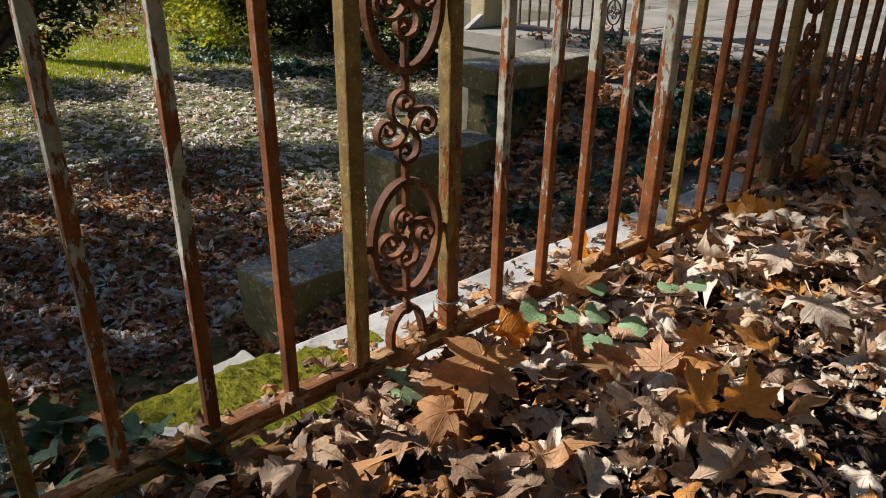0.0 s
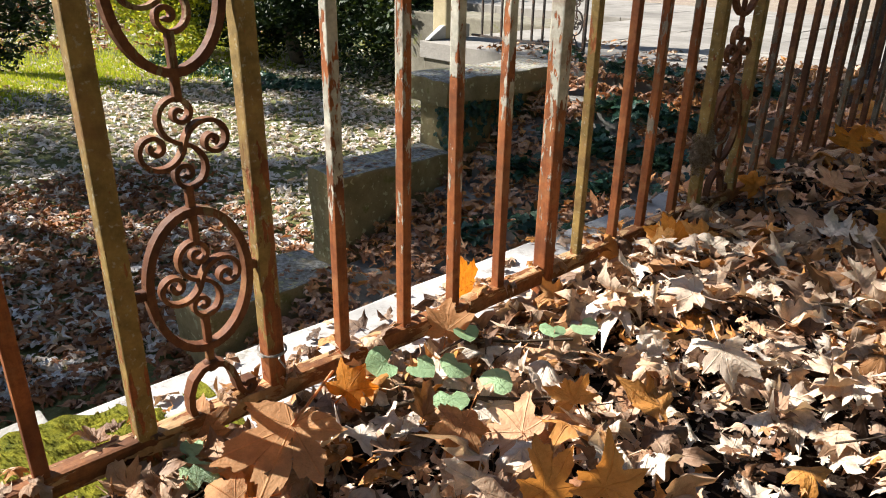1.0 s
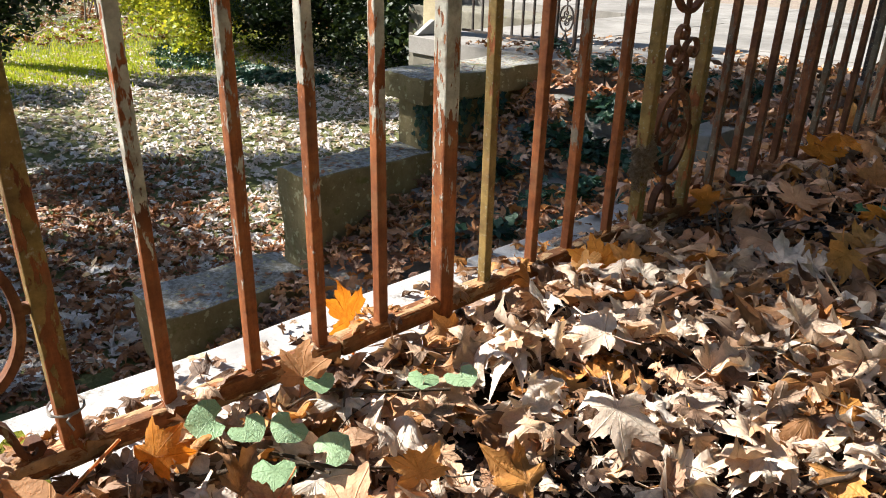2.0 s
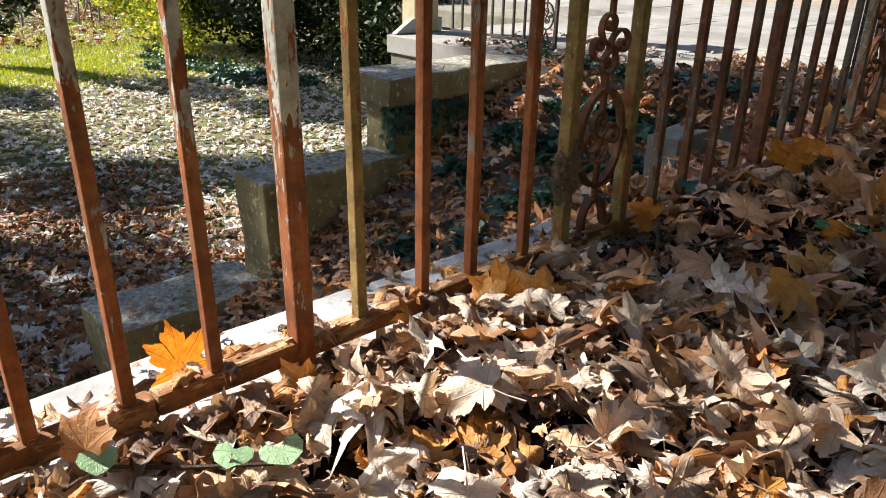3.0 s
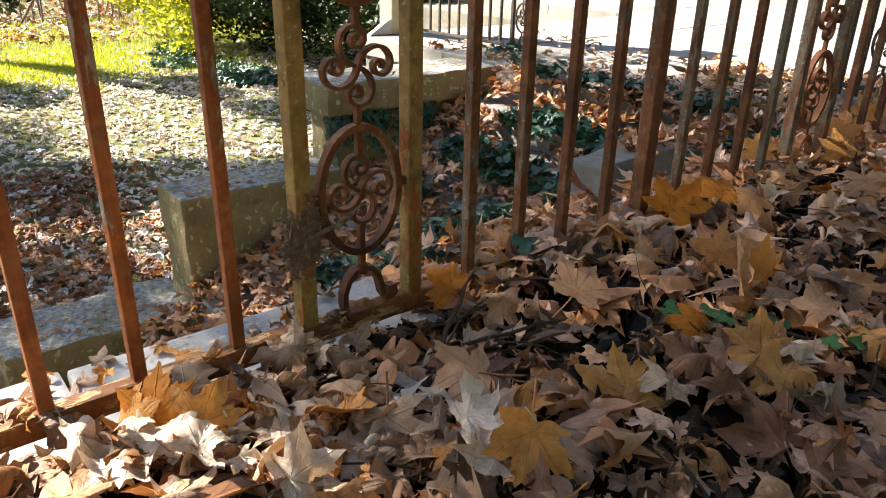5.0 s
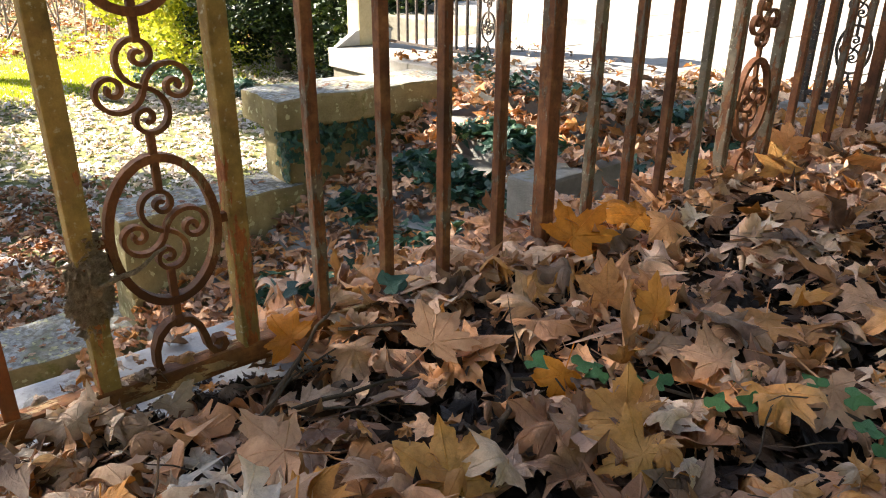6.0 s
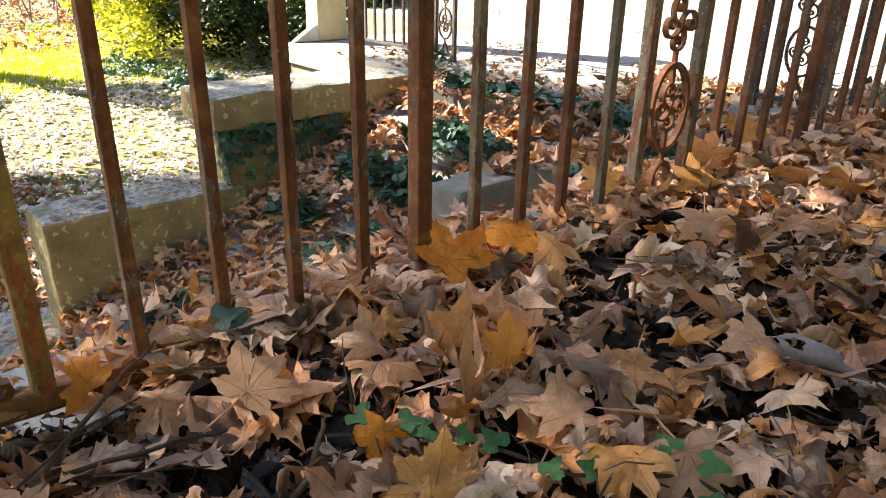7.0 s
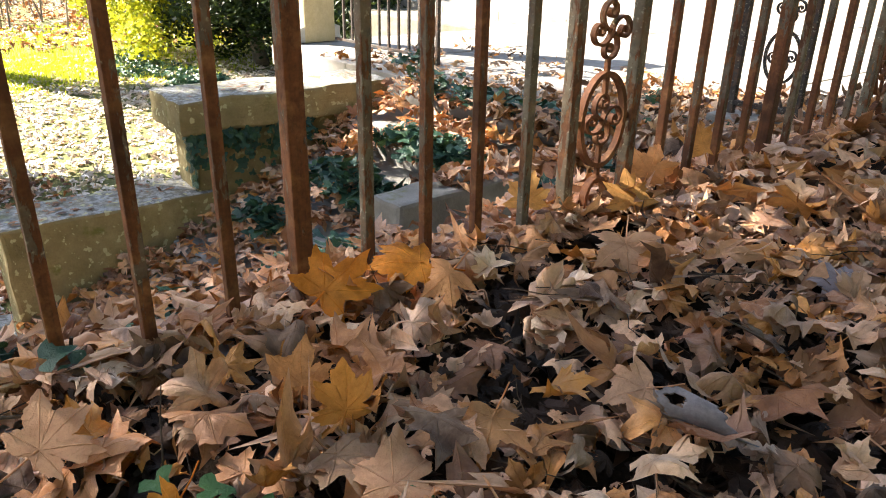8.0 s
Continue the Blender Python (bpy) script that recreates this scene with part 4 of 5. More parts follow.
ivy_sprig("small ivy seedling between the leaves", [(0.075, 0.70, -0.06), (0.072, 0.715, -0.03), (0.045, 0.735, -0.02)], [(0.075, 0.722, -0.022), (0.045, 0.738, -0.015), (0.095, 0.728, -0.022)], 0.036, M["ivy_fresh"], (20, 45))
ivy_sprig("trailing ivy runner over brown leaves", [(0.28, 2.44, -0.01), (0.36, 2.51, 0.004), (0.42, 2.56, 0.002), (0.50, 2.60, -0.004), (0.58, 2.69, 0.0), (0.66, 2.70, -0.01)],
          [(0.300, 2.470, 0.015), (0.345, 2.505, 0.018), (0.368, 2.512, 0.016), (0.395, 2.540, 0.012), (0.425, 2.560, 0.012), (0.490, 2.575, 0.010), (0.515, 2.610, 0.010), (0.550, 2.690, 0.020), (0.590, 2.700, 0.018), (0.625, 2.655, 0.015), (0.650, 2.640, 0.012), (0.47, 2.66, 0.01)], 0.032, M["ivy_runner"])
ivy_sprig("ivy shoot climbing at a fence bar", [(-0.05, 2.46, -0.06), (-0.02, 2.465, 0.0), (-0.012, 2.47, 0.03)], [(0.024, 2.438, 0.030), (0.020, 2.462, 0.008), (-0.03, 2.43, -0.02)], 0.048, M["ivy"])


def hero(x, y, z, size, tilt, spin, lean, kind, label, shape=0, curl=0.8):
    verts, faces, uvs = plane_leaf(100 + shape, 3, curl * 0.62)
    cut = len(verts) - 9   # the last nine points are the stalk
    leaf = single("fallen_leaf", (verts[:cut], faces[:-6], uvs[:cut]), lay(x, y, z + 0.013, size * 0.74, tilt, spin, lean), M["leaf_" + kind], label, "leaf", "large fallen leaves")
    stalk = joined("stalk", [(verts[cut:], [tuple(i - cut for i in f) for f in faces[-6:]], uvs[cut:])], [(0, Matrix())], M["leaf_" + kind])
    stalk.parent = leaf
    return leaf


hero(0.148, 0.818, 0.014, 0.255, 25, 172, 40, "brown", "large smooth brown leaf tipped towards the path", 1, 0.22)
hero(0.405, 0.985, 0.0, 0.15, 78, 4, 70, "yellow", "yellow-brown leaf standing upright in the litter", 2, 0.9)
hero(0.45, 1.035, 0.005, 0.15, 80, -8, 40, "yellow", "narrow yellow-brown leaf standing upright", 3, 1.2)
hero(0.02, 0.77, -0.03, 0.12, 60, 20, 40, "brown", "brown leaf leaning beside the rail", 4, 0.8)
hero(0.16, 0.73, -0.03, 0.15, 30, 120, 30, "brown", "brown leaf curling in the litter", 5, 1.0)
hero(0.29, 1.075, -0.03, 0.16, 20, 60, 20, "pale", "pale leaf lying open on the litter", 6, 0.8)
hero(0.39, 1.43, -0.012, 0.15, 34, 190, 40, "sunpale", "pale leaf draped over the litter", 7, 1.0)
hero(0.26, 1.00, -0.02, 0.13, 48, 30, 60, "brown", "orange-brown leaf cupped in the litter", 8, 1.3)
hero(0.23, 1.61, -0.02, 0.17, 12, 220, 30, "sunpale", "pale dry leaf lying flat", 9, 0.9)
hero(0.055, 1.165, -0.01, 0.14, 72, 0, 30, "brown", "small brown leaf leaning on the rail", 10, 1.0)
hero(-0.055, 1.318, -0.020, 0.175, 76, -8, 108, "orange", "bright orange leaf standing on the coping", 11, 0.45)
hero(0.07, 1.77, -0.02, 0.11, 66, 15, 20, "yellow", "yellow leaf leaning on the bottom rail", 12, 0.9)
hero(0.13, 1.83, -0.01, 0.13, 60, -20, 60, "yellow", "yellow-brown leaf leaning in the litter", 13, 0.8)
hero(0.416, 2.065, 0.035, 0.15, 62, 160, 60, "yellow", "yellow leaf standing with drooping lobes", 14, 1.6)
hero(0.25, 1.58, -0.01, 0.16, 14, 80, 48, "sunpale", "broad pale leaf lying open", 15, 0.9)
hero(0.190, 2.395, 0.012, 0.165, 34, -35, 55, "pale", "pale orange leaf with long pointed lobes", 17, 0.5)
hero(0.345, 2.47, 0.0, 0.12, 50, 150, 48, "orange", "curled orange leaf among ivy", 18, 1.4)
hero(0.45, 2.45, 0.01, 0.15, 34, 40, 48, "yellow", "yellow-brown leaf lying open", 19, 1.4)
hero(0.395, 2.25, 0.0, 0.17, 36, 10, 52, "yellow", "large yellow-brown leaf tipped towards the path", 20, 1.5)
hero(0.080, 2.79, 0.030, 0.20, 44, -35, 42, "orange", "large orange leaf curled at the fence foot", 21, 0.8)
hero(0.10, 2.93, 0.04, 0.20, 24, 80, 70, "orange", "large dull orange leaf lying at the fence foot", 22, 0.7)
hero(0.27, 2.645, 0.03, 0.15, 70, 8, 40, "brown", "tall brown leaf standing upright", 23, 0.8)
hero(0.34, 2.66, 0.03, 0.14, 78, -8, 80, "yellow", "narrow yellow leaf standing on edge", 24, 1.2)
hero(0.42, 2.75, 0.01, 0.17, 18, 100, 48, "pale", "pale brown leaf lying open", 25, 0.8)
hero(0.24, 3.26, 0.03, 0.19, 30, 180, 48, "pale", "broad pale leaf on the litter", 26, 0.9)
hero(-0.03, 3.30, 0.03, 0.15, 62, 0, 40, "yellow", "yellow-brown leaf leaning on a bar", 27, 0.8)
hero(-0.02, 3.88, 0.05, 0.18, 60, 15, 45, "yellow", "orange-brown leaf leaning on the bars", 28, 0.8)
hero(0.03, 3.60, 0.05, 0.18, 50, -25, 50, "brown", "brown leaf heaped at the fence foot", 29, 0.9)
hero(0.10, 3.45, 0.04, 0.17, 52, 12, 44, "yellow", "yellow-brown leaf heaped at the fence foot", 30, 0.9)
hero(0.57, 2.70, 0.0, 0.18, 26, 200, 48, "pale", "pale orange leaf under ivy", 31, 0.8)
hero(0.045, 2.255, 0.0, 0.14, 50, 60, 30, "orange", "rust-brown leaf curled by the rail", 32, 1.2)


hero(0.090, 1.79, -0.01, 0.17, 56, 15, 40, "orange", "orange leaf leaning below the bottom rail", 33, 0.8)
hero(0.255, 1.005, -0.012, 0.13, 44, 160, 44, "brown", "orange-brown leaf with a torn edge", 42, 0.8)
hero(0.306, 1.165, -0.012, 0.11, 66, 20, 50, "yellow", "small yellow-brown leaf standing on edge", 43, 1.0)
hero(0.085, 0.95, -0.015, 0.12, 58, -30, 40, "orange", "orange leaf leaning under the ivy", 44, 0.9)
hero(0.242, 2.14, -0.01, 0.17, 14, 100, 48, "pale", "pale leaf lying flat in the hollow", 35, 0.9)
hero(0.498, 2.415, 0.01, 0.15, 28, 60, 48, "yellow", "yellow-brown leaf near the ivy runner", 36, 1.6)
hero(0.436, 2.784, 0.012, 0.14, 26, 170, 48, "brown", "brown leaf draped over the litter", 37, 1.1)
hero(0.497, 2.964, 0.012, 0.14, 24, 110, 48, "pale", "pale brown leaf beside the bark piece", 38, 0.9)
hero(0.443, 2.649, 0.006, 0.15, 20, 10, 48, "pale", "pale brown leaf with curled edges", 39, 1.2)
hero(0.508, 3.443, 0.02, 0.15, 22, 80, 48, "grey", "grey-violet faded leaf on the litter", 40, 0.8)
hero(0.150, 2.95, 0.03, 0.16, 28, 140, 48, "brown", "brown leaf lying against the orange ones", 41, 0.8)


def twig(label, points, radius, dark=False, material=""):
    pts, out = [Vector(p) for p in points], []
    for a, b in zip(pts, pts[1:]):
        for k in range(4):
            p = a.lerp(b, k / 4)
            out.append(p + noise.noise_vector(p * 30) * radius * 1.2)
    out.append(pts[-1])
    radii = [radius * (1 - 0.6 * i / (len(out) - 1)) for i in range(len(out))]
    return tagged(part("twig", tube_bm(out, radii, 6), M[material or ("dark_twig" if dark else "twig")], smooth=True), label, "twig", "twigs in the leaves")


# loose stalks and sticks all over the litter
STICK = []
for k in range(5):
    r2 = random.Random(60 + k)
    bm = tube_bm([(-0.5, 0, 0), (-0.2, r2.uniform(-0.08, 0.08), 0.02), (0.15, r2.uniform(-0.1, 0.1), -0.01), (0.5, r2.uniform(-0.08, 0.08), 0.02)], [0.012, 0.011, 0.009, 0.005], 4)
    bm.verts.index_update()
    STICK.append(([tuple(v.co) for v in bm.verts], [tuple(v.index for v in f.verts) for f in bm.faces], [(0.5, 0.3)] * len(bm.verts)))
    bm.free()
litter("loose_sticks", "thin dark sticks and leaf stalks in the litter", 300, on_top(0.03, 1.1, 0.3, 3.6), (0.03, 0.13), STICK, 0.040, (0, 12), "dark_twig", "sticks")
litter("loose_sticks", "pale dry stalks on the litter", 170, on_top(0.03, 1.1, 0.3, 3.6), (0.03, 0.10), STICK, 0.045, (0, 12), "twig", "sticks")
twig("dry brown twig leaning on a fence bar", [(0.145, 2.155, -0.04), (0.07, 2.26, -0.005), (0.012, 2.35, 0.02)], 0.0045)
twig("dark dead branch lying by the fence", [(0.10, 2.06, -0.05), (0.14, 2.18, -0.03), (0.185, 2.30, -0.01), (0.20, 2.36, -0.012)], 0.0045, True)
twig("crooked grey twig in the leaves", [(0.352, 2.34, -0.02), (0.345, 2.38, 0.005), (0.30, 2.42, 0.012), (0.262, 2.45, 0.0)], 0.005)
twig("thin twig on the litter", [(0.05, 2.33, 0.0), (0.10, 2.40, 0.005), (0.15, 2.46, 0.0)], 0.003)
twig("long brown stick half buried in leaves", [(0.36, 1.68, -0.02), (0.44, 1.76, -0.008), (0.49, 1.86, -0.012)], 0.005)
twig("dark stick under the ivy sprig", [(0.10, 0.96, -0.035), (0.16, 1.05, -0.025), (0.26, 1.17, -0.03)], 0.005, True)
twig("pale bent twig on the leaves", [(0.60, 1.50, -0.03), (0.64, 1.57, -0.01), (0.70, 1.60, -0.02)], 0.005)
twig("thin dark twig by the rail", [(0.03, 2.16, -0.05), (0.08, 2.24, -0.03), (0.09, 2.34, -0.01)], 0.003, True)
twig("fallen twig in deep shade", [(0.20, 2.10, -0.02), (0.12, 2.22, 0.0), (0.05, 2.40, -0.005)], 0.0024, True)

# curled piece of bark with a hole
bm = bmesh.new()
grid = []
for k in range(25):
    a = radians(-125 + 195 * k / 24)
    reach = 0.118 - 0.062 * (k / 24) ** 0.7 + 0.004 * math.sin(k * 0.9)
    start = 0.010 * math.sin(k * 0.35) + 0.003 * math.sin(k * 1.7)
    grid.append([bm.verts.new((start + (reach - start) * i / 24, math.sin(a) * 0.0185 * (1.08 - 0.3 * i / 24), math.cos(a) * 0.0185 * (1.08 - 0.3 * i / 24))) for i in range(25)])
for k in range(24):
    for i in range(24):
        if ((i - 6.0) / 3.3) ** 2 + ((k - 13.5) / 3.4) ** 2 > 1:
            bm.faces.new((grid[k][i], grid[k][i + 1], grid[k + 1][i + 1], grid[k + 1][i]))
loose = [v for v in bm.verts if not v.link_faces]
bmesh.ops.delete(bm, geom=loose, context="VERTS")
bmesh.ops.solidify(bm, geom=bm.faces[:], thickness=0.0018)
ob = part("bark_piece", bm, M["pale_bark"], smooth=True)
along = Vector((0.100, 0.032, -0.006)).normalized()
facing = Vector((0.42, -0.40, 0.80))
facing = (facing - along * facing.dot(along)).normalized()
across = facing.cross(along)
ob.matrix_world = Matrix(((along.x, across.x, facing.x, 0.542), (along.y, across.y, facing.y, 2.942), (along.z, across.z, facing.z, 0.046), (0, 0, 0, 1))) @ Matrix.Scale(0.86, 4)
tagged(ob, "curled grey bark piece with a round hole", "bark")

# tie wire on a post
bm = bmesh.new()
for z, tilt in ((0.045, 0.004), (0.050, -0.003)):
    tube_bm([(math.cos(a) * 0.0195, math.sin(a) * 0.0195, z + tilt * math.cos(a)) for a in [math.tau * k / 16 for k in range(17)]], 0.0014, 5, bm)
tube_bm([(0.019, 0.0, 0.047), (0.032, -0.008, 0.05), (0.04, -0.004, 0.04)], 0.0014, 5, bm)
ob = part("tie_wire", bm, M["wire"], fence, "thin wire wound round a post")
ob.location = (0, 0.885, 0)

# clump of dry web and plant debris on a post
bm = bmesh.new()
r2 = random.Random(8)
for _ in range(1500):
    z = r2.uniform(0.075, 0.195)
    wide = 0.010 * math.sin(math.pi * (z - 0.075) / 0.12) ** 2 + 0.004 * math.sin(z * 130) + 0.013
    a = r2.uniform(0, math.tau)
    p = Vector((math.cos(a) * wide * r2.uniform(0.5, 1.1), math.sin(a) * wide * r2.uniform(0.6, 1.1) + 0.10 * (z - 0.125), z))
    d = Vector((r2.gauss(0, 1), r2.gauss(0, 1), r2.gauss(0, 1))).normalized() * r2.uniform(0.002, 0.010)
    tube_bm([p - d, p + d * 0.2 + Vector((0, 0, 0.003)), p + d], r2.uniform(0.0008, 0.002), 3, bm)
core = bmesh.ops.create_icosphere(bm, subdivisions=3, radius=1.0)["verts"]
for v in core:
    k = 1 + 0.55 * noise.noise(v.co * 2.4) + 0.2 * noise.noise(v.co * 9.0)
    v.co = Vector((v.co.x * 0.020 * k, v.co.y * 0.021 * k + 0.002, v.co.z * 0.048 * k + 0.130))
ob = tagged(part("web_debris", bm, M["debris"]), "grey clump of web and dry plant bits on a post", "debris")
ob.location = (0, 2.035, 0)
twig("stalk caught in the web debris", [(0.022, 2.035, 0.138), (0.026, 2.08, 0.150), (0.022, 2.122, 0.170)], 0.0042, False, "debris")

# moss on the coping
def moss_height(x, y):
    edge = 0.55 * noise.noise((x * 11, y * 11, 2.0)) + 0.62 - 2.7 * abs(y - 0.585) - 2.0 * max(0, -x - 0.20) - 6.0 * max(0, x + 0.075)
    return COPING_Z + (0.014 * min(1, edge * 2.2) + 0.006 * noise.noise((x * 50, y * 50, 1)) if edge > 0 else -0.012)


bm = grid_bm(-0.228, -0.02, 0.376, 0.86, 0.006, moss_height)
r2 = random.Random(11)
for _ in range(2600):
    x, y = r2.uniform(-0.22, -0.02), r2.uniform(0.38, 0.84)
    z = moss_height(x, y)
    if z < COPING_Z:
        continue
    t = bm.verts.new((x + r2.uniform(-0.003, 0.003), y + r2.uniform(-0.003, 0.003), z + r2.uniform(0.002, 0.005)))
    q = [bm.verts.new((x + math.cos(a) * 0.0016, y + math.sin(a) * 0.0016, z - 0.001)) for a in (0, 2.1, 4.2)]
    for k in range(3):
        bm.faces.new((q[k], q[(k + 1) % 3], t))
tagged(part("moss", bm, M["moss"]), "yellow-green moss cushion on the coping", "moss", kind="stuff")


def pebble(x, y, z, size, label):
    bm = bmesh.new()
    bmesh.ops.create_icosphere(bm, subdivisions=2, radius=size)
    for v in bm.verts:
        v.co = Vector((v.co.x * 1.3, v.co.y, v.co.z * 0.7)) * (1 + 0.35 * noise.noise(v.co * 25 + Vector((x, y, 0)) * 9))
    ob = part("pebble", bm, M["pebble"])
    ob.location = (x, y, z)
    return tagged(ob, label, "stone", "stones on the coping")


pebble(-0.15, 1.97, COPING_Z + 0.010, 0.016, "pale rough pebble on the coping")
pebble(-0.17, 2.02, COPING_Z + 0.008, 0.011, "small pale pebble on the coping")
pebble(-0.08, 2.335, COPING_Z + 0.03, 0.022, "white stone lying among leaves")
ob = part("broken_slab", box_bm(-0.03, 0.03, -0.065, 0.065, -0.014, 0.014, 0.007, 0.012, 5, 9), M["step"])
ob.matrix_world = pose(-0.238, 0.575, COPING_Z - 0.006, 3, -5, 2)
tagged(ob, "broken grey stone slab lying on the coping", "stone")

# small dry weed on the coping
bm = bmesh.new()
r2 = random.Random(4)
for _ in range(26):
    a, l = r2.uniform(0, 6.3), r2.uniform(0.015, 0.045)
    tube_bm([(0, 0, 0), (math.cos(a) * l * 0.4, math.sin(a) * l * 0.4, l * 0.7), (math.cos(a) * l * 0.8, math.sin(a) * l * 0.8, l)], 0.0012, 3, bm)
ob = part("dry_weed", bm, M["debris"])
ob.location = (-0.09, 0.965, COPING_Z)
tagged(ob, "small dry weed growing from the coping joint", "plant")

# ---- pillar and far railing on the terrace ----
pillar = empty("gate_pillar", "cream plastered pillar on a sloping pale plinth", "pillar", (-3.99, 4.96, TERRACE_Z))
bm = box_bm(-0.06, 0.0, -0.21, 0.30, 0.004, 0.115, 0)
for v in bm.verts:   # the plinth's top slopes up to the shaft
    if v.co.z > 0.1:
        v.co.y = max(v.co.y, -0.02)
    else:
        v.co.y = max(v.co.y, -0.20)
bmesh.ops.bevel(bm, geom=bm.edges[:], offset=0.004, segments=2, affect="EDGES")
part("plinth", bm, M["plinth"], pillar, "pale stone plinth")
part("shaft", box_bm(-0.17, 0.006, 0.0, 0.255, 0.002, 1.75, 0.012, 0.003, 6, 4), M["cream"], pillar)
part("cap", box_bm(-0.23, 0.06, -0.06, 0.32, 1.75, 1.85, 0.015), M["plinth"], pillar)


def far_railing(label, at, bars, posts, centre, x0, x1):
    """An old railing along x with one ornamental panel. bars, posts: places along it."""
    rail = empty("far_railing", label, "railing", at, "terrace railings")
    for x in bars:
        ob = part("bar", box_bm(-0.008, 0.008, -0.008, 0.008, -0.01, 1.05, 0.002), M["far_iron"], rail)
        ob.location = (x, 0, 0)
    for x in posts:
        ob = part("post", box_bm(-0.012, 0.012, -0.012, 0.012, -0.05, 1.06, 0.003), M["far_iron"], rail)
        ob.location = (x, 0, 0)
    pieces = [("ring", ring_bm(cz, 0.0635, 0.091, 0.0045, 0.006)) for cz in (0.182, 0.524)]
    pieces += [("scroll", s_scroll_bm(cz, 0.033, turned)) for cz in (0.183, 0.353, 0.525) for turned in (0, 90)]
    pieces += [("stem", box_bm(-0.005, 0.005, -0.0045, 0.0045, z0, z1, 0.0015)) for z0, z1 in ((0.066, 0.090), (0.231, 0.270), (0.272, 0.304), (0.401, 0.437), (0.614, 1.04))]
    pieces.append(("foot_scroll", strip_bm([(-0.045, 0.012), (-0.050, 0.003), (-0.040, -0.002), (-0.032, 0.008), (-0.022, 0.030), (-0.010, 0.055), (0.0, 0.066), (0.010, 0.055), (0.022, 0.030), (0.032, 0.008), (0.040, -0.002), (0.050, 0.003), (0.045, 0.012)], 0.004, 0.006)))
    for name, bm in pieces:
        ob = part(name, bm, M["far_iron"], rail)
        ob.rotation_euler = (0, 0, radians(-90))
        ob.location = (centre, 0, 0)
    part("bottom_rail", box_bm(x0, x1, -0.010, 0.010, -0.014, 0.006, 0.003), M["far_iron"], rail)
    part("top_rail", box_bm(x0, x1, -0.012, 0.012, 1.04, 1.06, 0.003), M["far_iron"], rail)
    return rail


far_railing("old iron railing along the sunlit terrace", (0, 5.12, TERRACE_Z + 0.05), [-3.70 + 0.112 * k for k in range(8)], (-2.80, -2.62), -2.71, -3.82, -2.62)
far_railing("short dark iron railing at the terrace corner", (0, 4.94, -0.04), (-0.19, -0.08), (-0.56, -0.49, -0.307), -0.40, -0.56, -0.01)
tagged(part("kerb", box_bm(-0.62, -0.02, 4.86, 5.02, -0.22, -0.085, 0.012, 0.004, 5, 7), M["step"]), "low stone kerb under the corner railing", "kerb", kind="structure")

# ---- trees and shrubs ----
LEAFLET = [([(0, -0.5, 0), (0.28, 0, 0.06), (0, 0.55, 0), (-0.28, 0, 0.06)], [(0, 1, 2, 3)], [(0.5, 0.1), (0.8, 0.5), (0.5, 0.9), (0.2, 0.5)]),
           ([(0, -0.5, 0), (0.22, 0, -0.05), (0, 0.6, 0.1), (-0.22, 0, -0.05)], [(0, 1, 2, 3)], [(0.5, 0.1), (0.8, 0.5), (0.5, 0.9), (0.2, 0.5)])]


def crown(name, parent, at, clumps, leaves, size, spread, material, flat=1.0):
    """A crown of many small leaves gathered in uneven clumps. clumps: (x, y, z, radius)."""
    placed = []
    total = sum(c[3] ** 2 for c in clumps)
    for x, y, z, rad in clumps:
        for _ in range(int(leaves * rad * rad / total)):
            d = Vector((rng.gauss(0, 1), rng.gauss(0, 1), rng.gauss(0, 1))).normalized() * rad * rng.random() ** spread
            m = Matrix.Translation((x + d.x, y + d.y, z + d.z * flat)) @ Euler((rng.uniform(-1.2, 1.2), rng.uniform(-1.2, 1.2), rng.uniform(0, 6.3))).to_matrix().to_4x4() @ Matrix.Scale(size * rng.uniform(0.6, 1.3), 4)
            placed.append((rng.randrange(2), m))
    ob = joined(name, LEAFLET, placed, material, False)
    ob.parent = parent
    return ob


def branching(parent, base, tips, radius, material):
    """A tapered trunk with limbs that reach for the tips."""
    b = Vector(base)
    fork = Vector((0, 0, 0))
    for t in tips:
        fork += Vector(t) / len(tips)
    fork = b.lerp(fork, 0.45)
    pts = [b.lerp(fork, k / 6) + noise.noise_vector(b + Vector((0, 0, k * 0.7))) * radius * 0.8 * (k > 0) for k in range(7)]
    part("trunk", tube_bm(pts, [radius * (1.25 - 0.09 * k) for k in range(7)], 12), material, parent, smooth=True)
    for t in tips:
        e = Vector(t)
        mid = pts[-1].lerp(e, 0.5) + Vector((0, 0, 0.12 * (e - pts[-1]).length))
        part("limb", tube_bm([pts[-2], pts[-1], pts[-1].lerp(mid, 0.5), mid, e], [radius * 0.6, radius * 0.5, radius * 0.38, radius * 0.25, radius * 0.08], 8), material, parent, smooth=True)


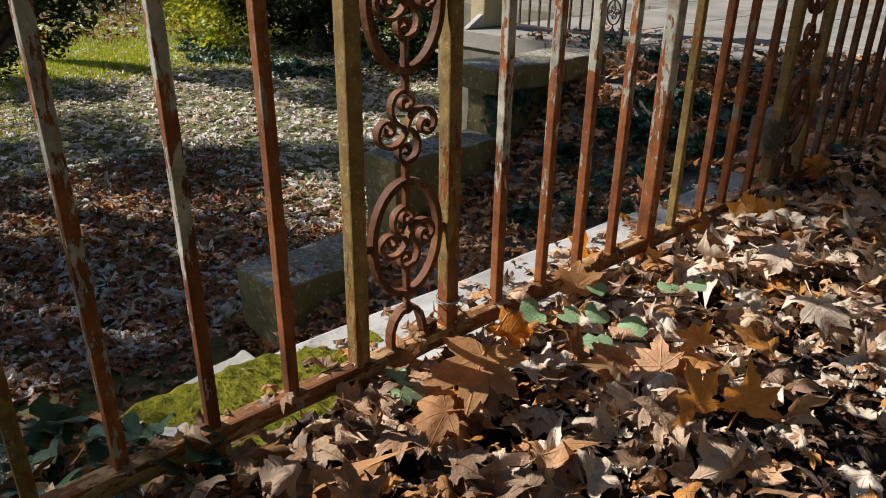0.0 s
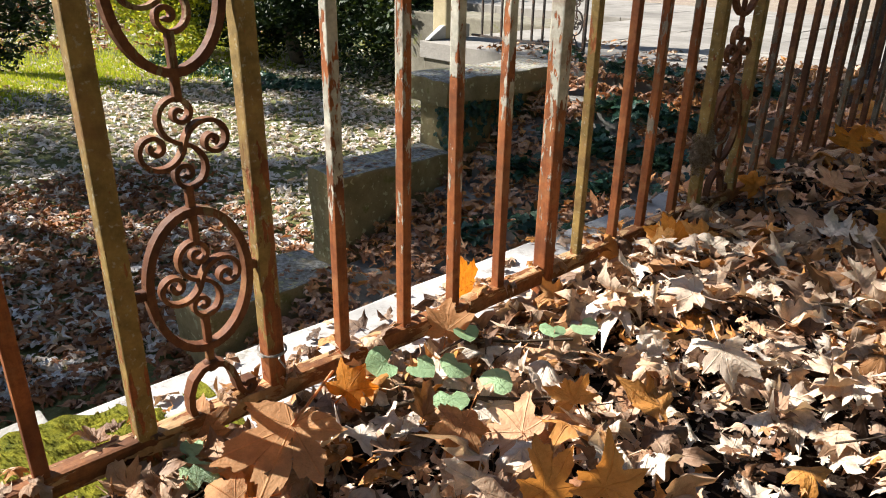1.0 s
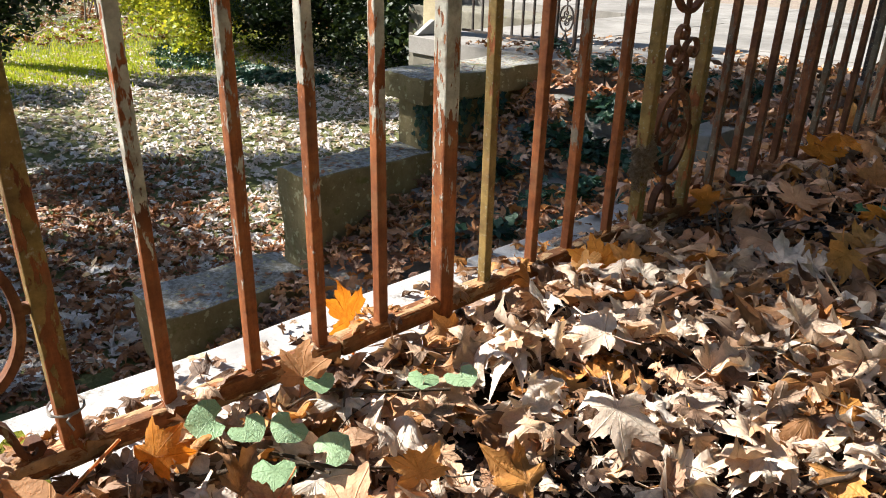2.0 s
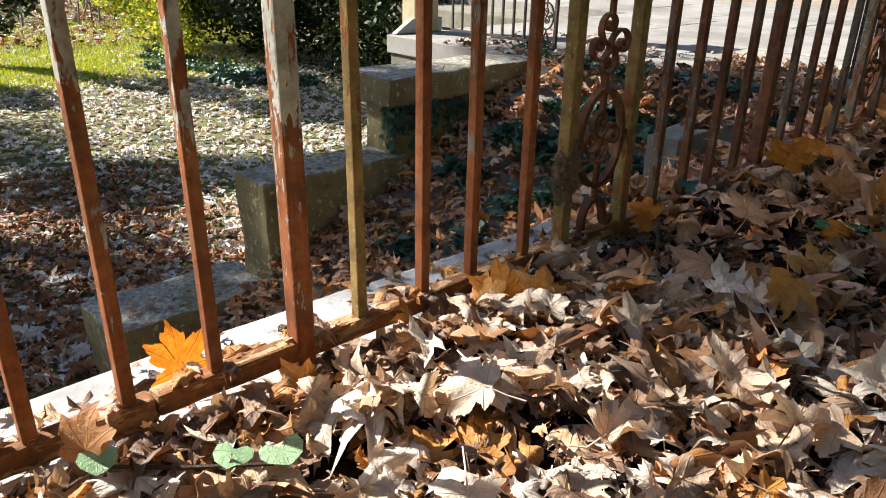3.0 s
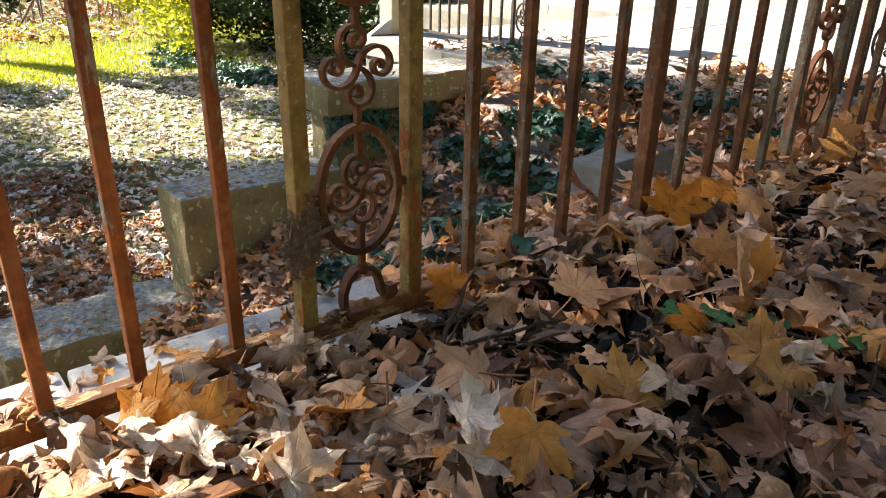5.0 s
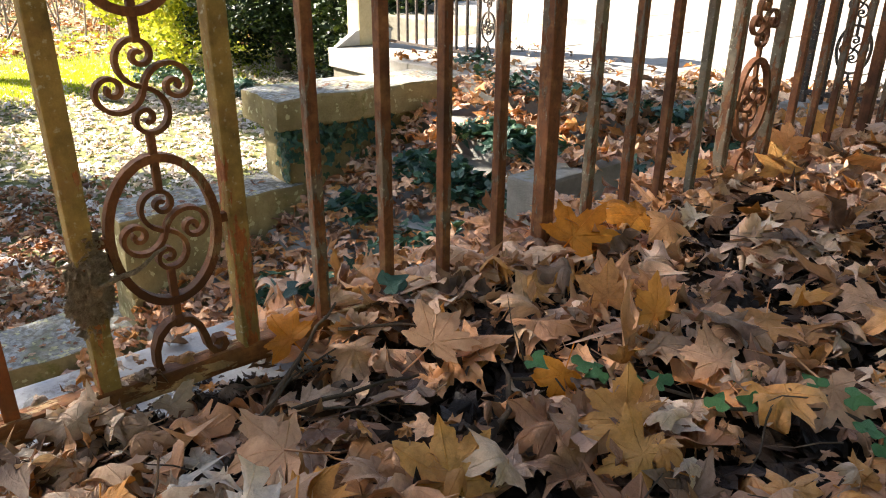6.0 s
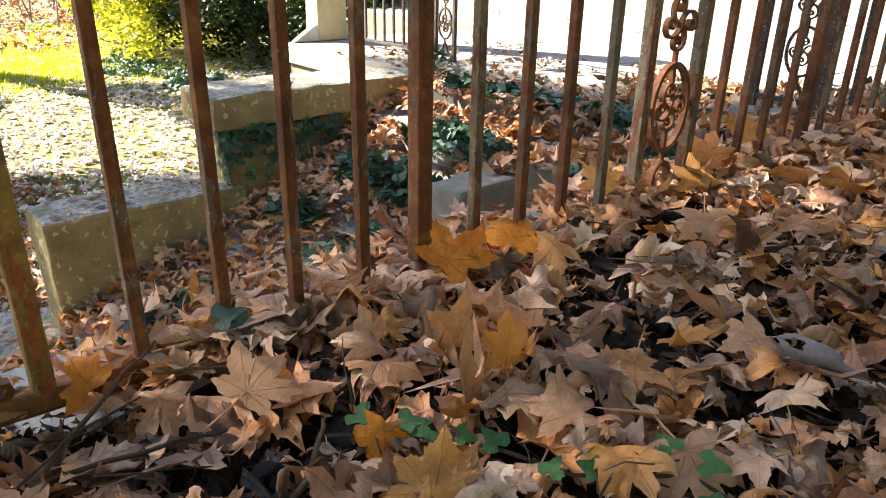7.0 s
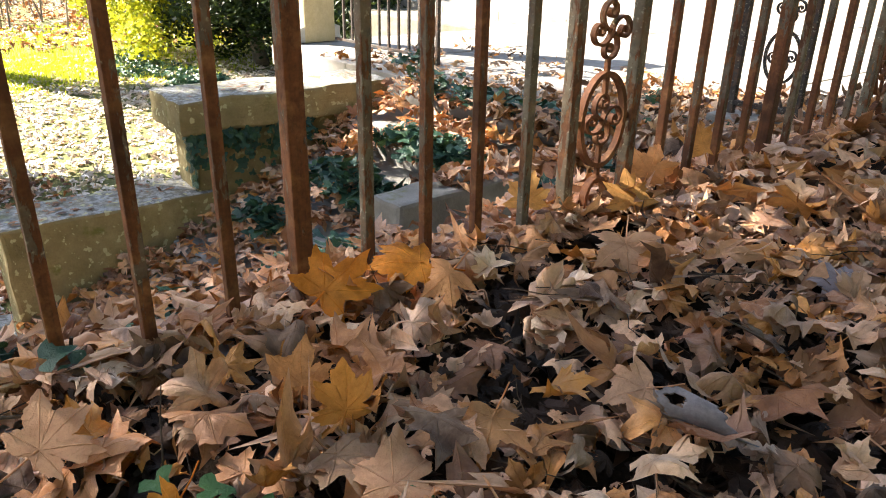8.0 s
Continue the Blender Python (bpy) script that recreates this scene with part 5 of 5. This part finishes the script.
def shade_tree(x, y, z, wide, deep, leaves, gap_seed, label, leaf=0.15, keep=0.93, skew=0.0):
    """An added plane tree outside the walk's view whose broad crown shades the ground."""
    root = empty("unseen_plane_tree", label, "tree", (x, y, LAWN_Z))
    r = random.Random(gap_seed)
    clumps = []
    step = 0.85
    nx, ny = max(1, round(wide * 2 / step)), max(1, round(deep * 2 / step))
    for i in range(nx):
        for j in range(ny):
            cx, cy = -wide + wide * 2 * (i + 0.5) / nx, -deep + deep * 2 * (j + 0.5) / ny
            if r.random() < keep:
                clumps.append((cx + r.uniform(-0.15, 0.15), cy + skew * cx + r.uniform(-0.15, 0.15), z - LAWN_Z + r.uniform(-0.35, 0.35), r.uniform(0.5, 0.72)))
    crown("crown", root, (0, 0, 0), clumps, leaves, leaf, 0.5, M["foliage_dark"], 0.7)
    tips = [clumps[k][:3] for k in range(0, len(clumps), max(1, len(clumps) // 7))]
    branching(root, (0, 0, 0), tips, 0.20, M["bark"])
    return root


def cast(x, y, z, h):
    """Where a thing at height h must stand for its shadow to fall on (x, y, z)."""
    k = (h - z) / math.tan(SUN_ELEV)
    return x + SUN_DIR.x * k, y + SUN_DIR.y * k


H = 11.0
px, py = cast(0.4, 3.79, -0.2, H)
shade_tree(px, py, H, 3.7, 1.9, 27500, 1, "tall plane tree shading the stairs and the fence", 0.10, 1.0, 0.2)
# unseen crown added just to dim the right side of the bank
px, py = cast(1.15, 3.3, 0.0, H)
shade_tree(px, py, H, 0.95, 1.25, 9500, 8, "unseen slender plane tree added to shade the leafy bank", 0.10, 1.0)
px, py = cast(1.4, 5.12, 0.0, H)
shade_tree(px, py, H, 2.1, 1.05, 11000, 5, "tall plane tree shading the far end of the fence", 0.17)
# this added crown never comes into view; it holds back skylight overhead
shade_tree(3.3, 3.0, 4.4, 2.9, 5.6, 22000, 6, "unseen broad plane tree added over the path to block sky", 0.16, 0.97)
H = 6.5
px, py = cast(-5.3, -0.05, LAWN_Z, H)
shade_tree(px, py, H, 3.9, 3.0, 17500, 2, "plane tree shading the near lawn")
px, py = cast(0.8, -0.52, -0.05, H)
shade_tree(px, py, H, 2.2, 1.0, 5500, 3, "plane tree shading the start of the fence")
px, py = cast(-8.6, 6.1, LAWN_Z, H)
shade_tree(px, py, H, 1.9, 0.85, 5500, 4, "plane tree shading the far lawn")


def shrub(label, x, y, clumps, leaves, size, material, trunk=0.06):
    root = empty("shrub", label, "shrub", (x, y, LAWN_Z))
    crown("crown", root, (0, 0, 0), clumps, leaves, size, 0.35, material)
    branching(root, (0, 0, 0), [c[:3] for c in clumps[:6]], trunk, M["bark"])
    return root


def mound(seed, wide, tall, count, rad):
    r = random.Random(seed)
    return [(r.uniform(-wide, wide), r.uniform(-wide, wide) * 0.8, rad * 0.6 + (tall - rad) * r.random(), rad * r.uniform(0.6, 1.2)) for _ in range(count)]


shrub("dense dark evergreen shrub at the lawn's edge", -11.3, 8.0, mound(1, 1.6, 3.0, 42, 0.65), 26000, 0.11, M["foliage_dark"], 0.12)
shrub("dark evergreen shrub beside the terrace", -8.3, 8.6, mound(9, 1.1, 2.8, 26, 0.6), 14000, 0.11, M["foliage_dark"], 0.1)
shrub("sunlit yellow-green shrub on the lawn", -14.2, 7.3, mound(2, 1.5, 2.6, 30, 0.6), 16000, 0.12, M["foliage_yellow"], 0.08)
shrub("yellow-green bush behind the stairs", -12.6, 11.8, mound(3, 1.3, 2.6, 14, 0.6), 5000, 0.12, M["foliage_yellow"], 0.08)
shrub("yellowing bush far across the lawn", -22.0, 10.0, mound(4, 2.4, 3.0, 14, 0.9), 5000, 0.18, M["foliage_yellow"], 0.08)
shrub("dark green bush out on the lawn", -11.8, 2.2, mound(6, 0.8, 1.7, 14, 0.4), 5000, 0.09, M["foliage_dark"], 0.03)

# an evergreen tree whose low boughs droop over the near lawn
tree = empty("evergreen_tree", "dark evergreen tree with drooping low boughs", "tree", (-8.6, 1.0, LAWN_Z))
boughs = [(0.9, 1.35, 1.75, 0.38), (0.75, 1.75, 1.95, 0.40), (0.7, 2.15, 2.15, 0.36), (0.8, 2.45, 2.05, 0.28), (0.8, 1.55, 1.35, 0.30), (0.7, 1.95, 1.55, 0.26), (0.6, 1.1, 2.1, 0.45), (0.5, 0.7, 1.6, 0.45), (0.3, 0.3, 2.3, 0.6), (0.7, 1.35, 1.05, 0.2), (-0.3, 0.0, 2.8, 0.7), (0.4, 1.4, 2.7, 0.5), (0.3, 2.2, 2.9, 0.5)]
crown("crown", tree, (0, 0, 0), boughs, 8500, 0.085, 0.5, M["foliage_dark"], 0.9)
branching(tree, (0, 0, 0), [b[:3] for b in boughs[:8]], 0.11, M["bark"])

ivy_bed("ivy covering the ground under the shrubs", [(x, y, LAWN_Z, 0.55) for x, y in ((-12.2, 6.4), (-11.4, 6.5), (-10.6, 6.6), (-13.0, 6.2), (-10.0, 6.3), (-9.4, 6.9), (-11.8, 5.9), (-13.6, 6.6))], 2600, (0.07, 0.13))

# grass
BLADE = [([(-0.06, 0, 0), (0.06, 0, 0), (0.0, 0.25, 1.0)], [(0, 1, 2)], [(0.4, 0), (0.6, 0), (0.5, 1)])]
placed = []
while len(placed) < 30000:
    x, y = -4.0 - 16 * rng.random(), rng.uniform(-1.0, 9.5)
    if noise.noise((x * 0.35, y * 0.35, 5.0)) + 0.16 * (-10.0 - x) < 0.05 + rng.uniform(-0.15, 0.15) or (x > -4.4 and y > 4.4):
        continue
    placed.append((0, Matrix.Translation((x, y, LAWN_Z - 0.01 + 0.06 * noise.noise((x * 0.3, y * 0.3, 0)))) @ Matrix.Rotation(rng.uniform(0, 6.3), 4, "Z") @ Matrix.Rotation(rng.uniform(-0.5, 0.5), 4, "X") @ Matrix.Diagonal((0.16, 0.1, rng.uniform(0.05, 0.12), 1))))
for _ in range(11000):
    x = -12.7 + rng.gauss(0, 0.85)
    y = 4.2 + rng.gauss(0, 0.95) - 0.35 * (x + 12.7)
    placed.append((0, Matrix.Translation((x, y, LAWN_Z - 0.01 + 0.06 * noise.noise((x * 0.3, y * 0.3, 0)))) @ Matrix.Rotation(rng.uniform(0, 6.3), 4, "Z") @ Matrix.Rotation(rng.uniform(-0.5, 0.5), 4, "X") @ Matrix.Diagonal((0.2, 0.1, rng.uniform(0.05, 0.11), 1))))
tagged(joined("grass", BLADE, placed, M["grass"], False), "yellow-green grass between fallen leaves", "grass", kind="stuff")

# bare thicket at the far side of the lawn
bm = bmesh.new()
r2 = random.Random(21)
for _ in range(700):
    x, y = r2.uniform(-34, -19), r2.uniform(-4, 26)
    h = r2.uniform(1.0, 3.5)
    p, q = Vector((x, y, LAWN_Z)), Vector((x + r2.gauss(0, 0.5), y + r2.gauss(0, 0.5), LAWN_Z + h))
    tube_bm([p, p.lerp(q, 0.5) + Vector((r2.gauss(0, 0.1), r2.gauss(0, 0.1), 0)), q], [0.03, 0.018, 0.005], 4, bm, False)
    for _ in range(4):
        a = p.lerp(q, r2.uniform(0.2, 0.9))
        tube_bm([a, a + Vector((r2.gauss(0, 0.4), r2.gauss(0, 0.4), r2.uniform(0.1, 0.6)))], [0.012, 0.004], 3, bm, False)
tagged(part("thicket", bm, M["dry_twigs"]), "bare grey-brown thicket at the lawn's far side", "thicket", kind="stuff")


def far_floor():
    x, y = rng.uniform(-34, -15), rng.uniform(-2, 24)
    return x, y, LAWN_Z + 0.06 * noise.noise((x * 0.3, y * 0.3, 0))


litter("leaf_litter", "far pale leaf litter under the thicket", 5000, far_floor, (0.12, 0.22), FAR_LEAVES, 0.08, (0, 35), "leaf_sunlit_lawn")
litter("leaf_litter", "far brown leaf litter under the thicket", 7000, far_floor, (0.12, 0.24), FAR_LEAVES, 0.08, (0, 35), "leaf_shadow_lawn")
# wooded slope that closes the view
tagged(part("backdrop", grid_bm(-75.0, -36.0, -40.0, 70.0, 2.5, lambda x, y: LAWN_Z + 0.45 * (-36 - x) + 1.2 * noise.noise((x * 0.2, y * 0.2, 6))), M["thicket_far"], smooth=True), "distant brown wooded slope", "slope", kind="structure")

# unseen dark banks, added to close the place and cut off sky light
tagged(part("backdrop", grid_bm(5.0, 22.0, -22.0, 34.0, 1.4, lambda x, y: 0.0 + 1.1 * min(x - 5.0, 8.0) + 0.9 * noise.noise((x * 0.4, y * 0.4, 8))), M["sky_block_bank"], smooth=True), "unseen dark bank added beside the path to block sky", "slope", kind="structure")
tagged(part("backdrop", grid_bm(-30.0, 5.0, -30.0, -16.0, 1.4, lambda x, y: LAWN_Z + 1.0 * min(-16.0 - y, 7.0) + 0.9 * noise.noise((x * 0.4, y * 0.4, 2))), M["sky_block_bank"], smooth=True), "unseen dark bank added behind the lawn to block sky", "slope", kind="structure")

# ---- single leaves on the bank ----
ground = bpy.data.objects["ground"]
shapes = []
for k, t in enumerate(NEAR_LEAVES):
    ob = joined("fallen_leaf", [t], [(0, Matrix())], M["leaf"])
    shapes.append(ob.data)
    bpy.data.objects.remove(ob)
# russet copies, their warm shade tint in the colour, used past y 1.9
russet = [me.copy() for me in shapes]
for me in russet:
    me.materials[0] = M["leaf_russet"]
for k in range(290):
    x, y = rng.uniform(0.05, 0.95), rng.uniform(0.45, 3.6)
    while rng.random() < 0.8 * open_soil(x, y):
        x, y = rng.uniform(0.05, 0.95), rng.uniform(0.45, 3.6)
    ob = new("fallen_leaf", (russet if y > 1.9 and k % 6 else shapes)[k % len(shapes)])
    ob.parent = ground
    s = rng.uniform(0.065, 0.14)
    t = rng.uniform(3, 28) if rng.random() < 0.9 else rng.uniform(35, 75)
    ob.matrix_basis = lay(x, y, bank(x, y) + 0.028 + 0.25 * s * math.sin(radians(t)), s, t)
